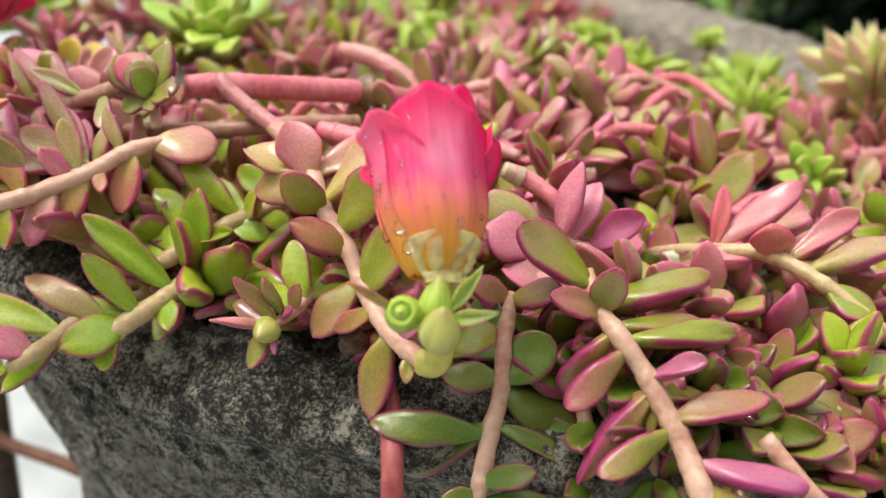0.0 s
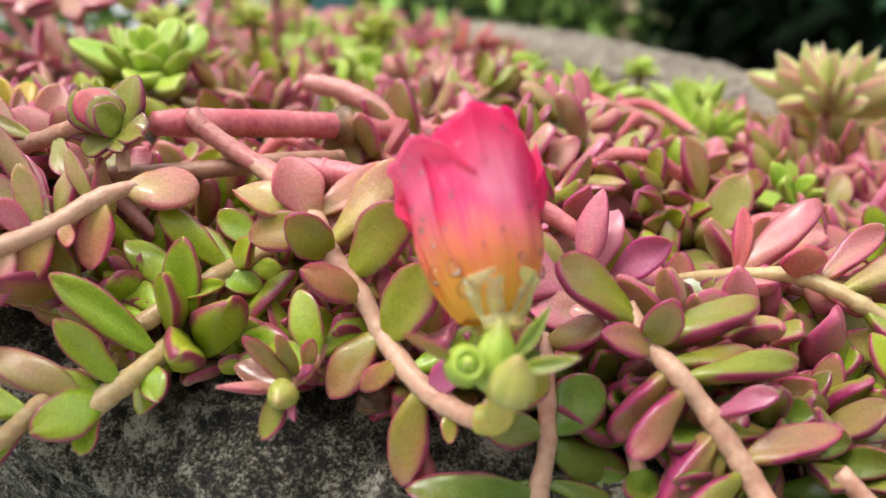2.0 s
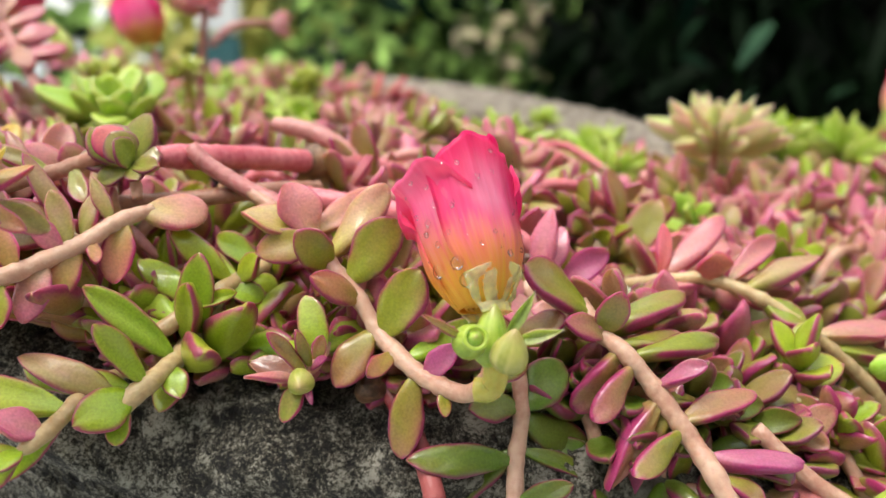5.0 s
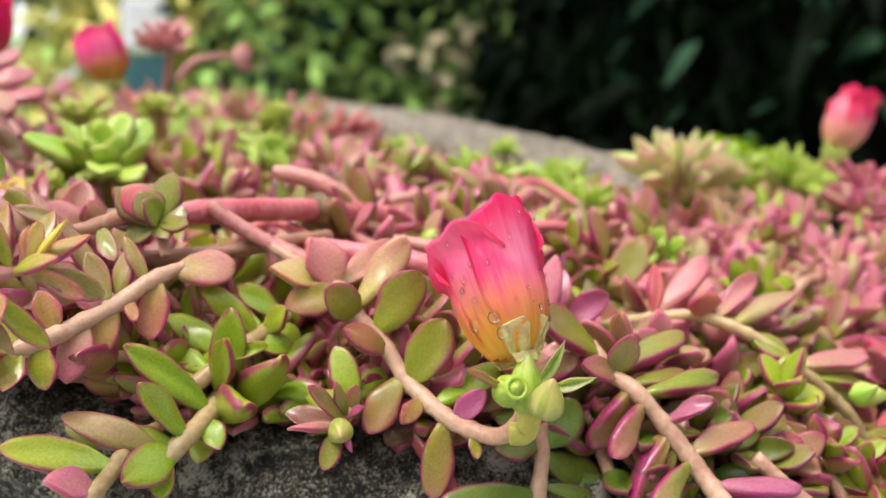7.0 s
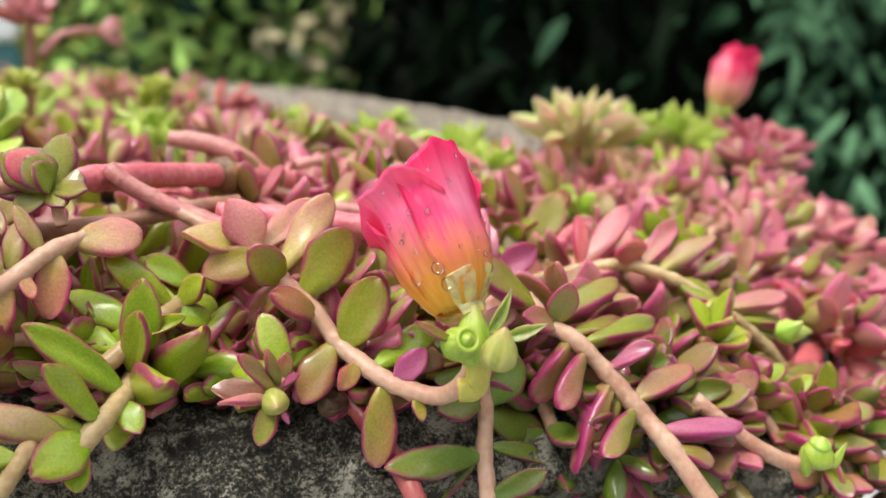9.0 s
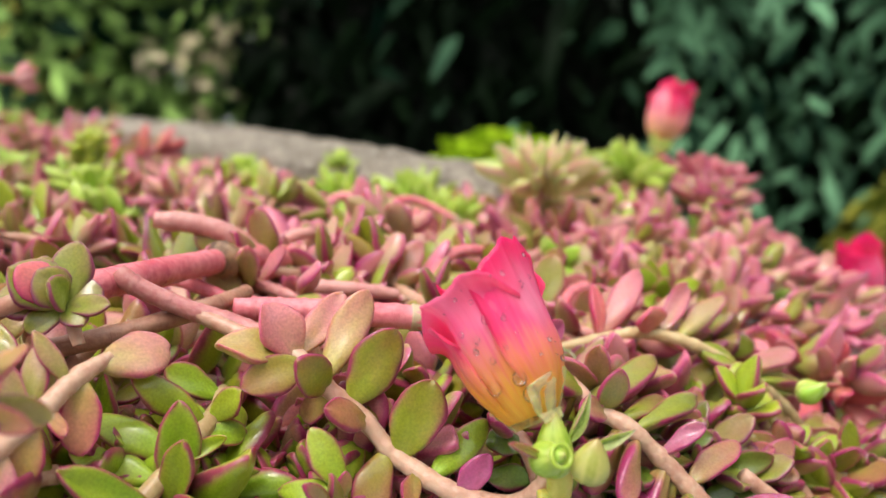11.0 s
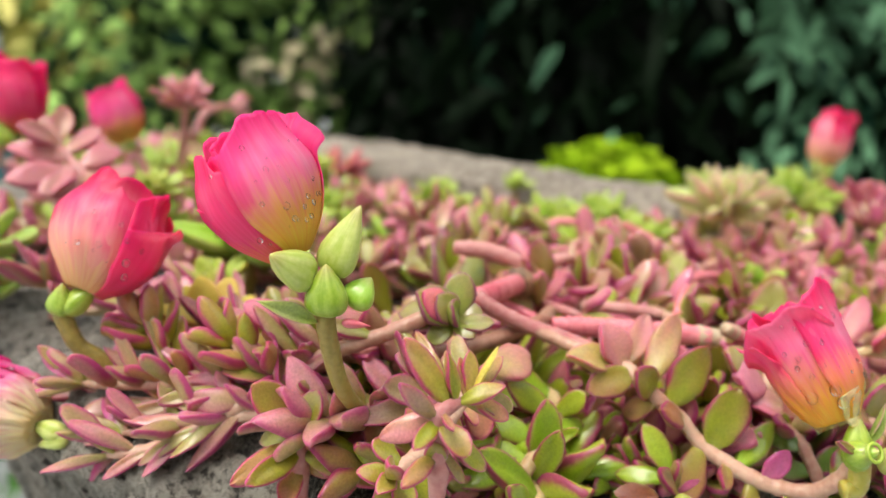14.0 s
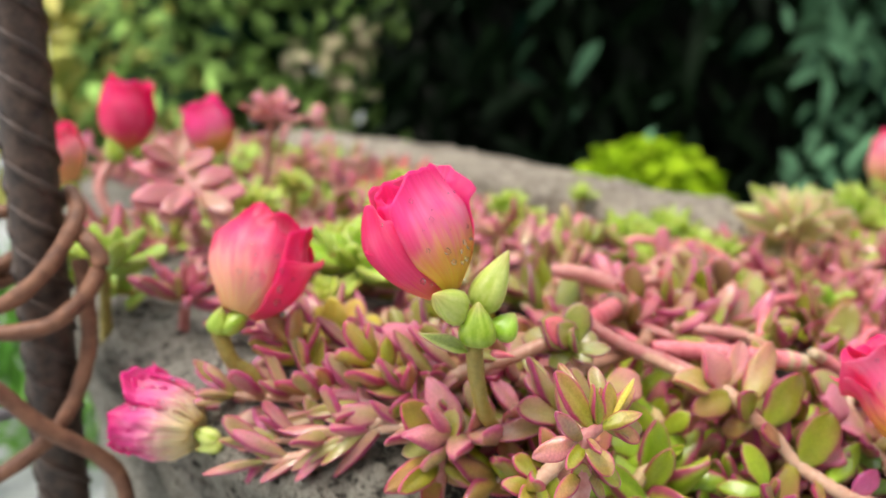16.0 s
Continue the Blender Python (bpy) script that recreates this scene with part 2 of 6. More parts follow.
def petal_material(name, stops, vein, margin):
    """A thin petal: colour along its length, ragged by fibres, paler in the middle and fuller at the margin."""
    mat, nt, bsdf = material(name)
    v = nt.nodes.new("ShaderNodeAttribute")
    v.attribute_name = "along"
    u = nt.nodes.new("ShaderNodeAttribute")
    u.attribute_name = "across"
    warm = nt.nodes.new("ShaderNodeAttribute")
    warm.attribute_name = "warm"
    info = nt.nodes.new("ShaderNodeObjectInfo")

    def grain(across, along, detail, scale=1.0):
        c = nt.nodes.new("ShaderNodeCombineXYZ")
        nt.links.new(math_node(nt, "MULTIPLY", u.outputs["Fac"], across), c.inputs[0])
        nt.links.new(math_node(nt, "MULTIPLY", v.outputs["Fac"], along), c.inputs[1])
        nt.links.new(math_node(nt, "MULTIPLY", info.outputs["Random"], 50.0), c.inputs[2])
        n = node(nt, "ShaderNodeTexNoise", Scale=scale, Detail=detail)
        nt.links.new(c.outputs[0], n.inputs["Vector"])
        return n.outputs["Fac"]

    streak = grain(9.0, 1.3, 5.0, 2.4)
    fibre = grain(60.0, 1.6, 3.0)
    broad = grain(2.6, 1.8, 2.0, 1.1)
    veins = grain(34.0, 2.0, 3.0)
    pos = math_node(nt, "SUBTRACT", v.outputs["Fac"], warm.outputs["Fac"])
    pos = math_node(nt, "ADD", pos, math_node(nt, "MULTIPLY_ADD", streak, 0.30, -0.15))
    pos = math_node(nt, "ADD", pos, math_node(nt, "MULTIPLY_ADD", fibre, 0.16, -0.08))
    col = ramp(nt, pos, stops)
    pale = ramp(nt, broad, [(0.36, (0.05, 0.05, 0.05)), (0.64, (0.62, 0.62, 0.62))])
    pale = mix_color(nt, 1.0, pale, ramp(nt, v.outputs["Fac"], [(0.34, (0, 0, 0)), (0.56, (1, 1, 1)), (0.8, (0.75, 0.75, 0.75)), (1.0, (0, 0, 0))]), "MULTIPLY")
    pale = mix_color(nt, 1.0, pale, ramp(nt, u.outputs["Fac"], [(0.08, (0, 0, 0)), (0.36, (1, 1, 1)), (0.64, (1, 1, 1)), (0.92, (0, 0, 0))]), "MULTIPLY")
    col = mix_color(nt, pale, col, vein)
    side = math_node(nt, "ABSOLUTE", math_node(nt, "MULTIPLY_ADD", u.outputs["Fac"], 2.0, -1.0))
    border = math_node(nt, "MAXIMUM", math_node(nt, "MULTIPLY", side, math_node(nt, "MINIMUM", math_node(nt, "MULTIPLY", v.outputs["Fac"], 2.2), 1.0)), v.outputs["Fac"])
    border = math_node(nt, "ADD", border, math_node(nt, "MULTIPLY_ADD", streak, 0.16, -0.08))
    col = mix_color(nt, ramp(nt, border, [(0.72, (0, 0, 0)), (0.97, (0.62, 0.62, 0.62))]), col, margin)
    col = mix_color(nt, 1.0, col, ramp(nt, veins, [(0.35, (0.97, 0.86, 0.90)), (0.62, (1.02, 1.07, 1.06))]), "MULTIPLY")
    nt.links.new(col, bsdf.inputs["Base Color"])
    thin = nt.nodes.new("ShaderNodeBsdfTranslucent")
    nt.links.new(col, thin.inputs["Color"])
    both = nt.nodes.new("ShaderNodeMixShader")
    both.inputs[0].default_value = 0.5
    nt.links.new(bsdf.outputs[0], both.inputs[1])
    nt.links.new(thin.outputs[0], both.inputs[2])
    nt.links.new(both.outputs[0], nt.nodes["Material Output"].inputs["Surface"])
    rough = math_node(nt, "MULTIPLY_ADD", broad, 0.3, 0.22)
    nt.links.new(rough, bsdf.inputs["Roughness"])
    bsdf.inputs["Subsurface Weight"].default_value = 0.25
    bsdf.inputs["Subsurface Scale"].default_value = 0.001
    bsdf.inputs["Subsurface Radius"].default_value = (1.0, 1.0, 1.0)
    height = math_node(nt, "MULTIPLY_ADD", streak, 1.0, math_node(nt, "MULTIPLY", veins, 0.25))
    bump(nt, bsdf, height, 0.35, 0.0006)
    return mat


PETAL = petal_material("petal_pink", [(0.0, (1.0, 0.64, 0.08)), (0.10, (1.0, 0.57, 0.08)), (0.22, (1.0, 0.44, 0.17)),
                                     (0.36, (1.0, 0.31, 0.30)), (0.50, (1.0, 0.12, 0.36)), (1.0, (0.94, 0.010, 0.24))], (1.0, 0.50, 0.68), (0.91, 0.004, 0.15))
PETAL_BRIGHT = petal_material("petal_bright", [(0.0, (1.0, 0.74, 0.12)), (0.16, (1.0, 0.64, 0.15)), (0.29, (1.0, 0.48, 0.30)), (0.40, (1.0, 0.26, 0.42)),
                                              (0.56, (1.0, 0.12, 0.44)), (0.86, (0.97, 0.04, 0.36)), (1.0, (0.95, 0.015, 0.22))], (1.0, 0.52, 0.72), (0.93, 0.01, 0.24))
PETAL_DOUBLE = petal_material("petal_double", [(0.0, (1.0, 0.84, 0.36)), (0.2, (1.0, 0.90, 0.58)), (0.36, (1.0, 0.76, 0.64)),
                                              (0.48, (0.96, 0.38, 0.54)), (0.66, (0.92, 0.13, 0.46)), (1.0, (0.86, 0.03, 0.34))], (0.99, 0.66, 0.76), (0.84, 0.015, 0.26))
PETAL_PEACH = petal_material("petal_peach", [(0.0, (1.0, 0.68, 0.32)), (0.16, (1.0, 0.60, 0.42)), (0.34, (1.0, 0.44, 0.44)),
                                            (0.50, (0.98, 0.17, 0.33)), (0.66, (0.95, 0.05, 0.25)), (1.0, (0.88, 0.006, 0.16))], (1.0, 0.56, 0.62), (0.85, 0.003, 0.12))
PETAL_RED = petal_material("petal_red", [(0.0, (0.98, 0.48, 0.12)), (0.14, (0.98, 0.22, 0.20)), (0.3, (0.98, 0.09, 0.28)),
                                        (0.6, (0.98, 0.030, 0.24)), (1.0, (0.95, 0.012, 0.20))], (0.99, 0.30, 0.50), (0.90, 0.005, 0.18))


def husk_material(name):
    """A crumpled, half clear membrane."""
    mat, nt, bsdf = material(name)
    coords = nt.nodes.new("ShaderNodeTexCoord")
    n1 = node(nt, "ShaderNodeTexNoise", Scale=420.0, Detail=4.0)
    n2 = node(nt, "ShaderNodeTexNoise", Scale=1500.0, Detail=3.0)
    for n in (n1, n2):
        nt.links.new(coords.outputs["Object"], n.inputs["Vector"])
    nt.links.new(ramp(nt, n1.outputs["Fac"], [(0.35, (0.94, 0.80, 0.30)), (0.65, (0.99, 0.95, 0.66))]), bsdf.inputs["Base Color"])
    bsdf.inputs["Roughness"].default_value = 0.22
    bsdf.inputs["Subsurface Weight"].default_value = 0.3
    bsdf.inputs["Subsurface Scale"].default_value = 0.001
    clear = nt.nodes.new("ShaderNodeBsdfTransparent")
    clear.inputs["Color"].default_value = (0.95, 0.88, 0.55, 1)
    both = nt.nodes.new("ShaderNodeMixShader")
    nt.links.new(ramp(nt, n1.outputs["Fac"], [(0.36, (0.30, 0.30, 0.30)), (0.62, (0.78, 0.78, 0.78))]), both.inputs[0])
    nt.links.new(bsdf.outputs[0], both.inputs[1])
    nt.links.new(clear.outputs[0], both.inputs[2])
    nt.links.new(both.outputs[0], nt.nodes["Material Output"].inputs["Surface"])
    bump(nt, bsdf, math_node(nt, "MULTIPLY_ADD", n2.outputs["Fac"], 0.35, n1.outputs["Fac"]), 0.5, 0.0012)
    return mat


HUSK = husk_material("petal_husk")


def calyx_material(name, low, high, gloss=0.3):
    """Thin green bracts with pale lengthwise veins and a reddish tip."""
    mat, nt, bsdf = material(name)
    v = nt.nodes.new("ShaderNodeAttribute")
    v.attribute_name = "along"
    u = nt.nodes.new("ShaderNodeAttribute")
    u.attribute_name = "across"
    comb = nt.nodes.new("ShaderNodeCombineXYZ")
    nt.links.new(math_node(nt, "MULTIPLY", u.outputs["Fac"], 6.0), comb.inputs[0])
    nt.links.new(math_node(nt, "MULTIPLY", v.outputs["Fac"], 1.2), comb.inputs[1])
    info = nt.nodes.new("ShaderNodeObjectInfo")
    nt.links.new(math_node(nt, "MULTIPLY", info.outputs["Random"], 50.0), comb.inputs[2])
    veins = node(nt, "ShaderNodeTexNoise", Scale=1.0, Detail=4.0)
    nt.links.new(comb.outputs[0], veins.inputs["Vector"])
    coords = nt.nodes.new("ShaderNodeTexCoord")
    fleck = node(nt, "ShaderNodeTexNoise", Scale=1500.0, Detail=3.0)
    nt.links.new(coords.outputs["Object"], fleck.inputs["Vector"])
    f = math_node(nt, "MULTIPLY_ADD", fleck.outputs["Fac"], 0.22, math_node(nt, "MULTIPLY", veins.outputs["Fac"], 0.75))
    col = ramp(nt, f, [(0.34, low), (0.64, high)])
    tip = ramp(nt, v.outputs["Fac"], [(0.72, (0, 0, 0)), (1.0, (0.5, 0.5, 0.5))])
    col = mix_color(nt, tip, col, (0.40, 0.20, 0.12))
    nt.links.new(col, bsdf.inputs["Base Color"])
    bsdf.inputs["Roughness"].default_value = gloss
    bsdf.inputs["Subsurface Weight"].default_value = 0.45
    bsdf.inputs["Subsurface Scale"].default_value = 0.002
    bsdf.inputs["Subsurface Radius"].default_value = (0.8, 1.0, 0.4)
    bump(nt, bsdf, f, 0.35, 0.0004)
    return mat


CALYX = calyx_material("calyx_green", (0.21, 0.33, 0.02), (0.42, 0.52, 0.09))
CALYX_PALE = calyx_material("calyx_pale", (0.38, 0.48, 0.07), (0.62, 0.66, 0.24))
CALYX_OLIVE = calyx_material("calyx_olive", (0.27, 0.30, 0.05), (0.46, 0.43, 0.13))
CALYX_BRIGHT = calyx_material("calyx_bright", (0.26, 0.46, 0.03), (0.46, 0.62, 0.13), 0.28)

WATER, w_nt, w_bsdf = material("water")
w_clear = w_nt.nodes.new("ShaderNodeBsdfTransparent")
w_clear.inputs["Color"].default_value = (1.0, 1.0, 0.99, 1)
w_gloss = w_nt.nodes.new("ShaderNodeBsdfGlossy")
w_gloss.inputs["Roughness"].default_value = 0.03
w_fres = w_nt.nodes.new("ShaderNodeFresnel")
w_fres.inputs["IOR"].default_value = 1.4
w_mix = w_nt.nodes.new("ShaderNodeMixShader")
w_nt.links.new(w_fres.outputs[0], w_mix.inputs[0])
w_nt.links.new(w_clear.outputs[0], w_mix.inputs[1])
w_nt.links.new(w_gloss.outputs[0], w_mix.inputs[2])
w_nt.links.new(w_mix.outputs[0], w_nt.nodes["Material Output"].inputs["Surface"])


def rock_material(name, pale, mid, dark, lichen, bare=None):
    """Rough stone: mottled ground, sandy grains, dark pits and broad stains; bare: tint for a sky-lit shoulder."""
    mat, nt, bsdf = material(name)
    coords = nt.nodes.new("ShaderNodeTexCoord")
    big = node(nt, "ShaderNodeTexNoise", Scale=34.0, Detail=5.0, Roughness=0.6)
    med = node(nt, "ShaderNodeTexNoise", Scale=230.0, Detail=6.0, Roughness=0.72)
    fine = node(nt, "ShaderNodeTexNoise", Scale=1700.0, Detail=5.0, Roughness=0.8)
    cell = node(nt, "ShaderNodeTexVoronoi", Scale=760.0)
    pits = node(nt, "ShaderNodeTexNoise", Scale=420.0, Detail=5.0, Roughness=0.65)
    for n in (big, med, fine, cell, pits):
        nt.links.new(coords.outputs["Object"], n.inputs["Vector"])
    f = math_node(nt, "MULTIPLY_ADD", med.outputs["Fac"], 0.38, math_node(nt, "MULTIPLY_ADD", fine.outputs["Fac"], 0.52, math_node(nt, "MULTIPLY", big.outputs["Fac"], 0.25)))
    col = ramp(nt, f, [(0.527, dark), (0.553, mid), (0.578, mid), (0.604, pale)])
    spots = ramp(nt, big.outputs["Fac"], [(0.48, (0, 0, 0)), (0.64, (0.6, 0.6, 0.6))])
    col = mix_color(nt, spots, col, lichen)
    grain = ramp(nt, cell.outputs["Distance"], [(0.1, (1, 1, 1)), (0.3, (0, 0, 0))])
    gmask = ramp(nt, med.outputs["Fac"], [(0.47, (0, 0, 0)), (0.6, (0.85, 0.85, 0.85))])
    col = mix_color(nt, mix_color(nt, 1.0, grain, gmask, "MULTIPLY"), col, tuple(1.15 * c for c in pale))
    hole = ramp(nt, pits.outputs["Fac"], [(0.38, (0.16, 0.15, 0.14)), (0.47, (1, 1, 1))])
    col = mix_color(nt, 1.0, col, hole, "MULTIPLY")
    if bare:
        # paler stone colour painted on the shoulder in place of sky light there
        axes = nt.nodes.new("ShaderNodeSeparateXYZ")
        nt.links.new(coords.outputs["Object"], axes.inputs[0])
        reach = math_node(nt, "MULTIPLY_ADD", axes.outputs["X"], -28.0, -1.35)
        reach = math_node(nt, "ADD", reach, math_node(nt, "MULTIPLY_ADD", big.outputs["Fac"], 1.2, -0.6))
        lit_shoulder = ramp(nt, reach, [(0.1, (0, 0, 0)), (0.55, (0.8, 0.8, 0.8))])
        col = mix_color(nt, lit_shoulder, col, mix_color(nt, 1.0, ramp(nt, f, [(0.5, tuple(0.45 * c for c in bare)), (0.6, bare)]), hole, "MULTIPLY"))
    nt.links.new(col, bsdf.inputs["Base Color"])
    bsdf.inputs["Roughness"].default_value = 0.8
    h = math_node(nt, "MULTIPLY_ADD", fine.outputs["Fac"], 0.35, math_node(nt, "ADD", med.outputs["Fac"], math_node(nt, "MULTIPLY", pits.outputs["Fac"], 0.7)))
    bump(nt, bsdf, h, 1.0, 0.0034)
    return mat


# the last colour is the painted lit tint of the left shoulder
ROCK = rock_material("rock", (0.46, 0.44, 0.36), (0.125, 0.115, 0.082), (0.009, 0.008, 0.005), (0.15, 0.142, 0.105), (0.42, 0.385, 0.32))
RIM_STONE = rock_material("rim_stone", (0.58, 0.50, 0.40), (0.42, 0.36, 0.28), (0.19, 0.155, 0.115), (0.45, 0.38, 0.29))


def plain_material(name, low, high, scale, rough, metal=0.0, relief=0.0):
    mat, nt, bsdf = material(name)
    coords = nt.nodes.new("ShaderNodeTexCoord")
    n1 = node(nt, "ShaderNodeTexNoise", Scale=scale, Detail=6.0, Roughness=0.65)
    nt.links.new(coords.outputs["Object"], n1.inputs["Vector"])
    nt.links.new(ramp(nt, n1.outputs["Fac"], [(0.35, low), (0.65, high)]), bsdf.inputs["Base Color"])
    bsdf.inputs["Roughness"].default_value = rough
    bsdf.inputs["Metallic"].default_value = metal
    if relief:
        bump(nt, bsdf, n1.outputs["Fac"], 0.6, relief)
    return mat


REBAR = plain_material("rusty_bar", (0.016, 0.009, 0.007), (0.085, 0.052, 0.038), 260.0, 0.5, 0.0, 0.0006)
WIRE = plain_material("rusty_wire", (0.11, 0.045, 0.026), (0.25, 0.115, 0.065), 220.0, 0.6, 0.0, 0.0004)
WIRE_GREY = plain_material("grey_wire", (0.16, 0.15, 0.16), (0.28, 0.26, 0.27), 220.0, 0.5, 0.4, 0.0003)
CONCRETE = plain_material("pale_concrete", (0.30, 0.32, 0.32), (0.42, 0.44, 0.43), 14.0, 0.8, 0.0, 0.001)


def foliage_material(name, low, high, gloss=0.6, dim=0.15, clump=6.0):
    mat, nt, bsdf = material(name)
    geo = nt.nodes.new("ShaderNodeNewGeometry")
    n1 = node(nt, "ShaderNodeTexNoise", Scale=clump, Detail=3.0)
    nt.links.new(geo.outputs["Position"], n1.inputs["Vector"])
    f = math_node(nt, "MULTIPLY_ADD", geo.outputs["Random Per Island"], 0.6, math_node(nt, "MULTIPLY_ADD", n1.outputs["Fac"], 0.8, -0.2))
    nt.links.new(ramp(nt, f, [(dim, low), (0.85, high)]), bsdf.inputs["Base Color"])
    bsdf.inputs["Roughness"].default_value = gloss
    bsdf.inputs["Specular IOR Level"].default_value = 0.05
    return mat


# hedge shade put into the leaf colour: near black, and a lighter lit copy
HEDGE_SHADED = foliage_material("hedge_leaf_shaded", (0.0005, 0.0015, 0.0005), (0.0035, 0.010, 0.003))
HEDGE_LIT = foliage_material("hedge_leaf_lit", (0.002, 0.014, 0.008), (0.15, 0.32, 0.17), 0.6, 0.25, 10.0)
# light and shade dapple in the leaf colour, down to near-black gaps
SHRUB_DAPPLED = foliage_material("shrub_leaf_dappled", (0.002, 0.012, 0.005), (0.42, 0.66, 0.17), 0.6, 0.40, 9.0)
YELLOW = foliage_material("yellow_leaf", (0.30, 0.36, 0.08), (0.70, 0.62, 0.20))
CREAM = foliage_material("cream_leaf", (0.12, 0.11, 0.05), (0.62, 0.54, 0.34))
YELLOWING = foliage_material("yellowing_leaf", (0.10, 0.13, 0.015), (0.34, 0.32, 0.05))
LIME = foliage_material("lime_leaf", (0.20, 0.34, 0.006), (0.36, 0.50, 0.02))
GRASS = foliage_material("grass_blade", (0.05, 0.16, 0.02), (0.14, 0.32, 0.05))
# near black: colours the hedge's inner shade and the soil strip
SHADE_EARTH = plain_material("shade_earth", (0.004, 0.005, 0.003), (0.012, 0.012, 0.008), 9.0, 0.95)


# ---- the rock, its back rim and the ground ----
def rock_top(x, y):
    """Height of the rock's upper face, in millimetres."""
    return 372 + 17 * smooth((y - 130) / 75) - 18 * smooth((x - 40) / 90) + 6 * smooth((-x - 15) / 45)


OUTLINE = [(232, 275), (180, 214), (150, 176), (128, 142), (100, 114), (50, 121), (10, 131), (-18, 138), (-34.5, 146), (-51.5, 157), (-72, 178),
           (-84, 205), (-91, 240), (-92, 310), (-85, 430), (-60, 600), (60, 690), (132, 640), (142, 470), (152, 350), (215, 310)]
CENTRE = (40.0, 300.0)


def rock_radius():
    polar = sorted((math.atan2(y - CENTRE[1], x - CENTRE[0]), math.hypot(x - CENTRE[0], y - CENTRE[1])) for x, y in OUTLINE)
    angles = np.array([a for a, r in polar])
    radii = np.array([r for a, r in polar])
    angles = np.concatenate([angles - 2 * math.pi, angles, angles + 2 * math.pi])
    return angles, np.tile(radii, 3)


def build_rock():
    angles, radii = rock_radius()
    # finer steps along the front edge
    around = np.concatenate([np.linspace(-math.pi, -2.35, 90, endpoint=False), np.linspace(-2.35, -1.0, 420, endpoint=False), np.linspace(-1.0, math.pi, 110, endpoint=False)])
    rings = [(f, 0.0) for f in (0.0, 0.15, 0.3, 0.45, 0.56, 0.64, 0.70, 0.75, 0.79, 0.82, 0.845, 0.865, 0.885, 0.905, 0.92, 0.935, 0.95, 0.962, 0.974, 0.984, 0.992)]
    rings += [(1.0, d) for d in (*[0.9 * k for k in range(1, 46)], 43, 46, 50, 55, 60, 67, 75, 100, 140, 190, 250, 320, 390)]
    verts, faces = [], []
    n = len(around)
    for f, down in rings:
        for a in around:
            r = float(np.interp(a, angles, radii))
            if down:
                inward = 0.30 * max(0.0, down - 6) if down < 75 else 20.7
                rr = r - min(inward, 20.7) + 2.0 * math.sin(min(1.0, down / 9) * math.pi)
            else:
                rr = r * f
            x, y = CENTRE[0] + rr * math.cos(a), CENTRE[1] + rr * math.sin(a)
            ex, ey = CENTRE[0] + r * math.cos(a), CENTRE[1] + r * math.sin(a)
            z = (rock_top(x, y) - 5 * smooth((f - 0.93) / 0.07) ** 2) if not down else rock_top(ex, ey) - 5 - down
            p = Vector((x, y, max(z, -10)))
            w = noise.fractal(p * 0.035, 1.0, 2.0, 3) * 3.4 + noise.fractal(p * 0.16, 0.9, 2.1, 4) * 2.0 + abs(noise.noise(p * 0.45)) * -1.4 + noise.noise(p * 1.1) * 0.5
            out = Vector((math.cos(a), math.sin(a), 0.0)) if down else Vector((0, 0, 1))
            if 0 < down < 3 or f > 0.97:
                out = Vector((math.cos(a), math.sin(a), 1)).normalized()
            verts.append((p + out * w) * 0.001)
    for i in range(len(rings) - 1):
        for k in range(n):
            k2 = (k + 1) % n
            faces.append((i * n + k, (i + 1) * n + k, (i + 1) * n + k2, i * n + k2))
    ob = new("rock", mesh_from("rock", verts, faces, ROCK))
    return tagged(ob, "rough grey boulder with dark weathered pits under the plants", "rock")


build_rock()


def build_rim():
    line = curve_points([(165, 262, 384), (150, 300, 386), (142, 350, 387), (138, 420, 388), (132, 520, 389), (122, 620, 389), (110, 720, 388)], 22)
    verts, faces = [], []
    sides = 36
    for i, q in enumerate(line):
        d = (line[min(i + 1, len(line) - 1)] - line[max(i - 1, 0)]).normalized()
        a = d.cross(Vector((0, 0, 1))).normalized()
        for k in range(sides):
            w = 2 * math.pi * k / sides
            c, s = math.cos(w), math.sin(w)
            p = q + a * 24 * math.copysign(abs(c) ** 0.6, c) + Vector((0, 0, 1)) * 11 * math.copysign(abs(s) ** 0.7, s)
            p += (a * c + Vector((0, 0, s))) * (noise.fractal(p * 0.05, 1.0, 2.0, 4) * 3.2)
            verts.append(p * 0.001)
    for i in range(len(line) - 1):
        for k in range(sides):
            k2 = (k + 1) % sides
            faces.append((i * sides + k, i * sides + k2, (i + 1) * sides + k2, (i + 1) * sides + k))
    faces.append(tuple(range(sides)))
    faces.append(tuple(reversed(range((len(line) - 1) * sides, len(line) * sides))))
    return tagged(new("stone_rim", mesh_from("stone_rim", verts, faces, RIM_STONE)), "pale weathered stone rim behind the plants", "stone")


build_rim()

bm = bmesh.new()
bmesh.ops.create_grid(bm, x_segments=8, y_segments=8, size=60)
ground_mesh = bpy.data.meshes.new("ground")
bm.to_mesh(ground_mesh)
bm.free()
ground_mesh.materials.append(CONCRETE)
tagged(new("ground", ground_mesh), "pale grey concrete ground below the rock", "ground", kind="structure")


# unseen plain wall added behind the camera to hold back front sky light
bm = bmesh.new()
bmesh.ops.create_cube(bm, size=1)
bmesh.ops.scale(bm, vec=(9, 0.2, 1.5), verts=bm.verts)
wall_mesh = bpy.data.meshes.new("wall_light_block")
bm.to_mesh(wall_mesh)
bm.free()
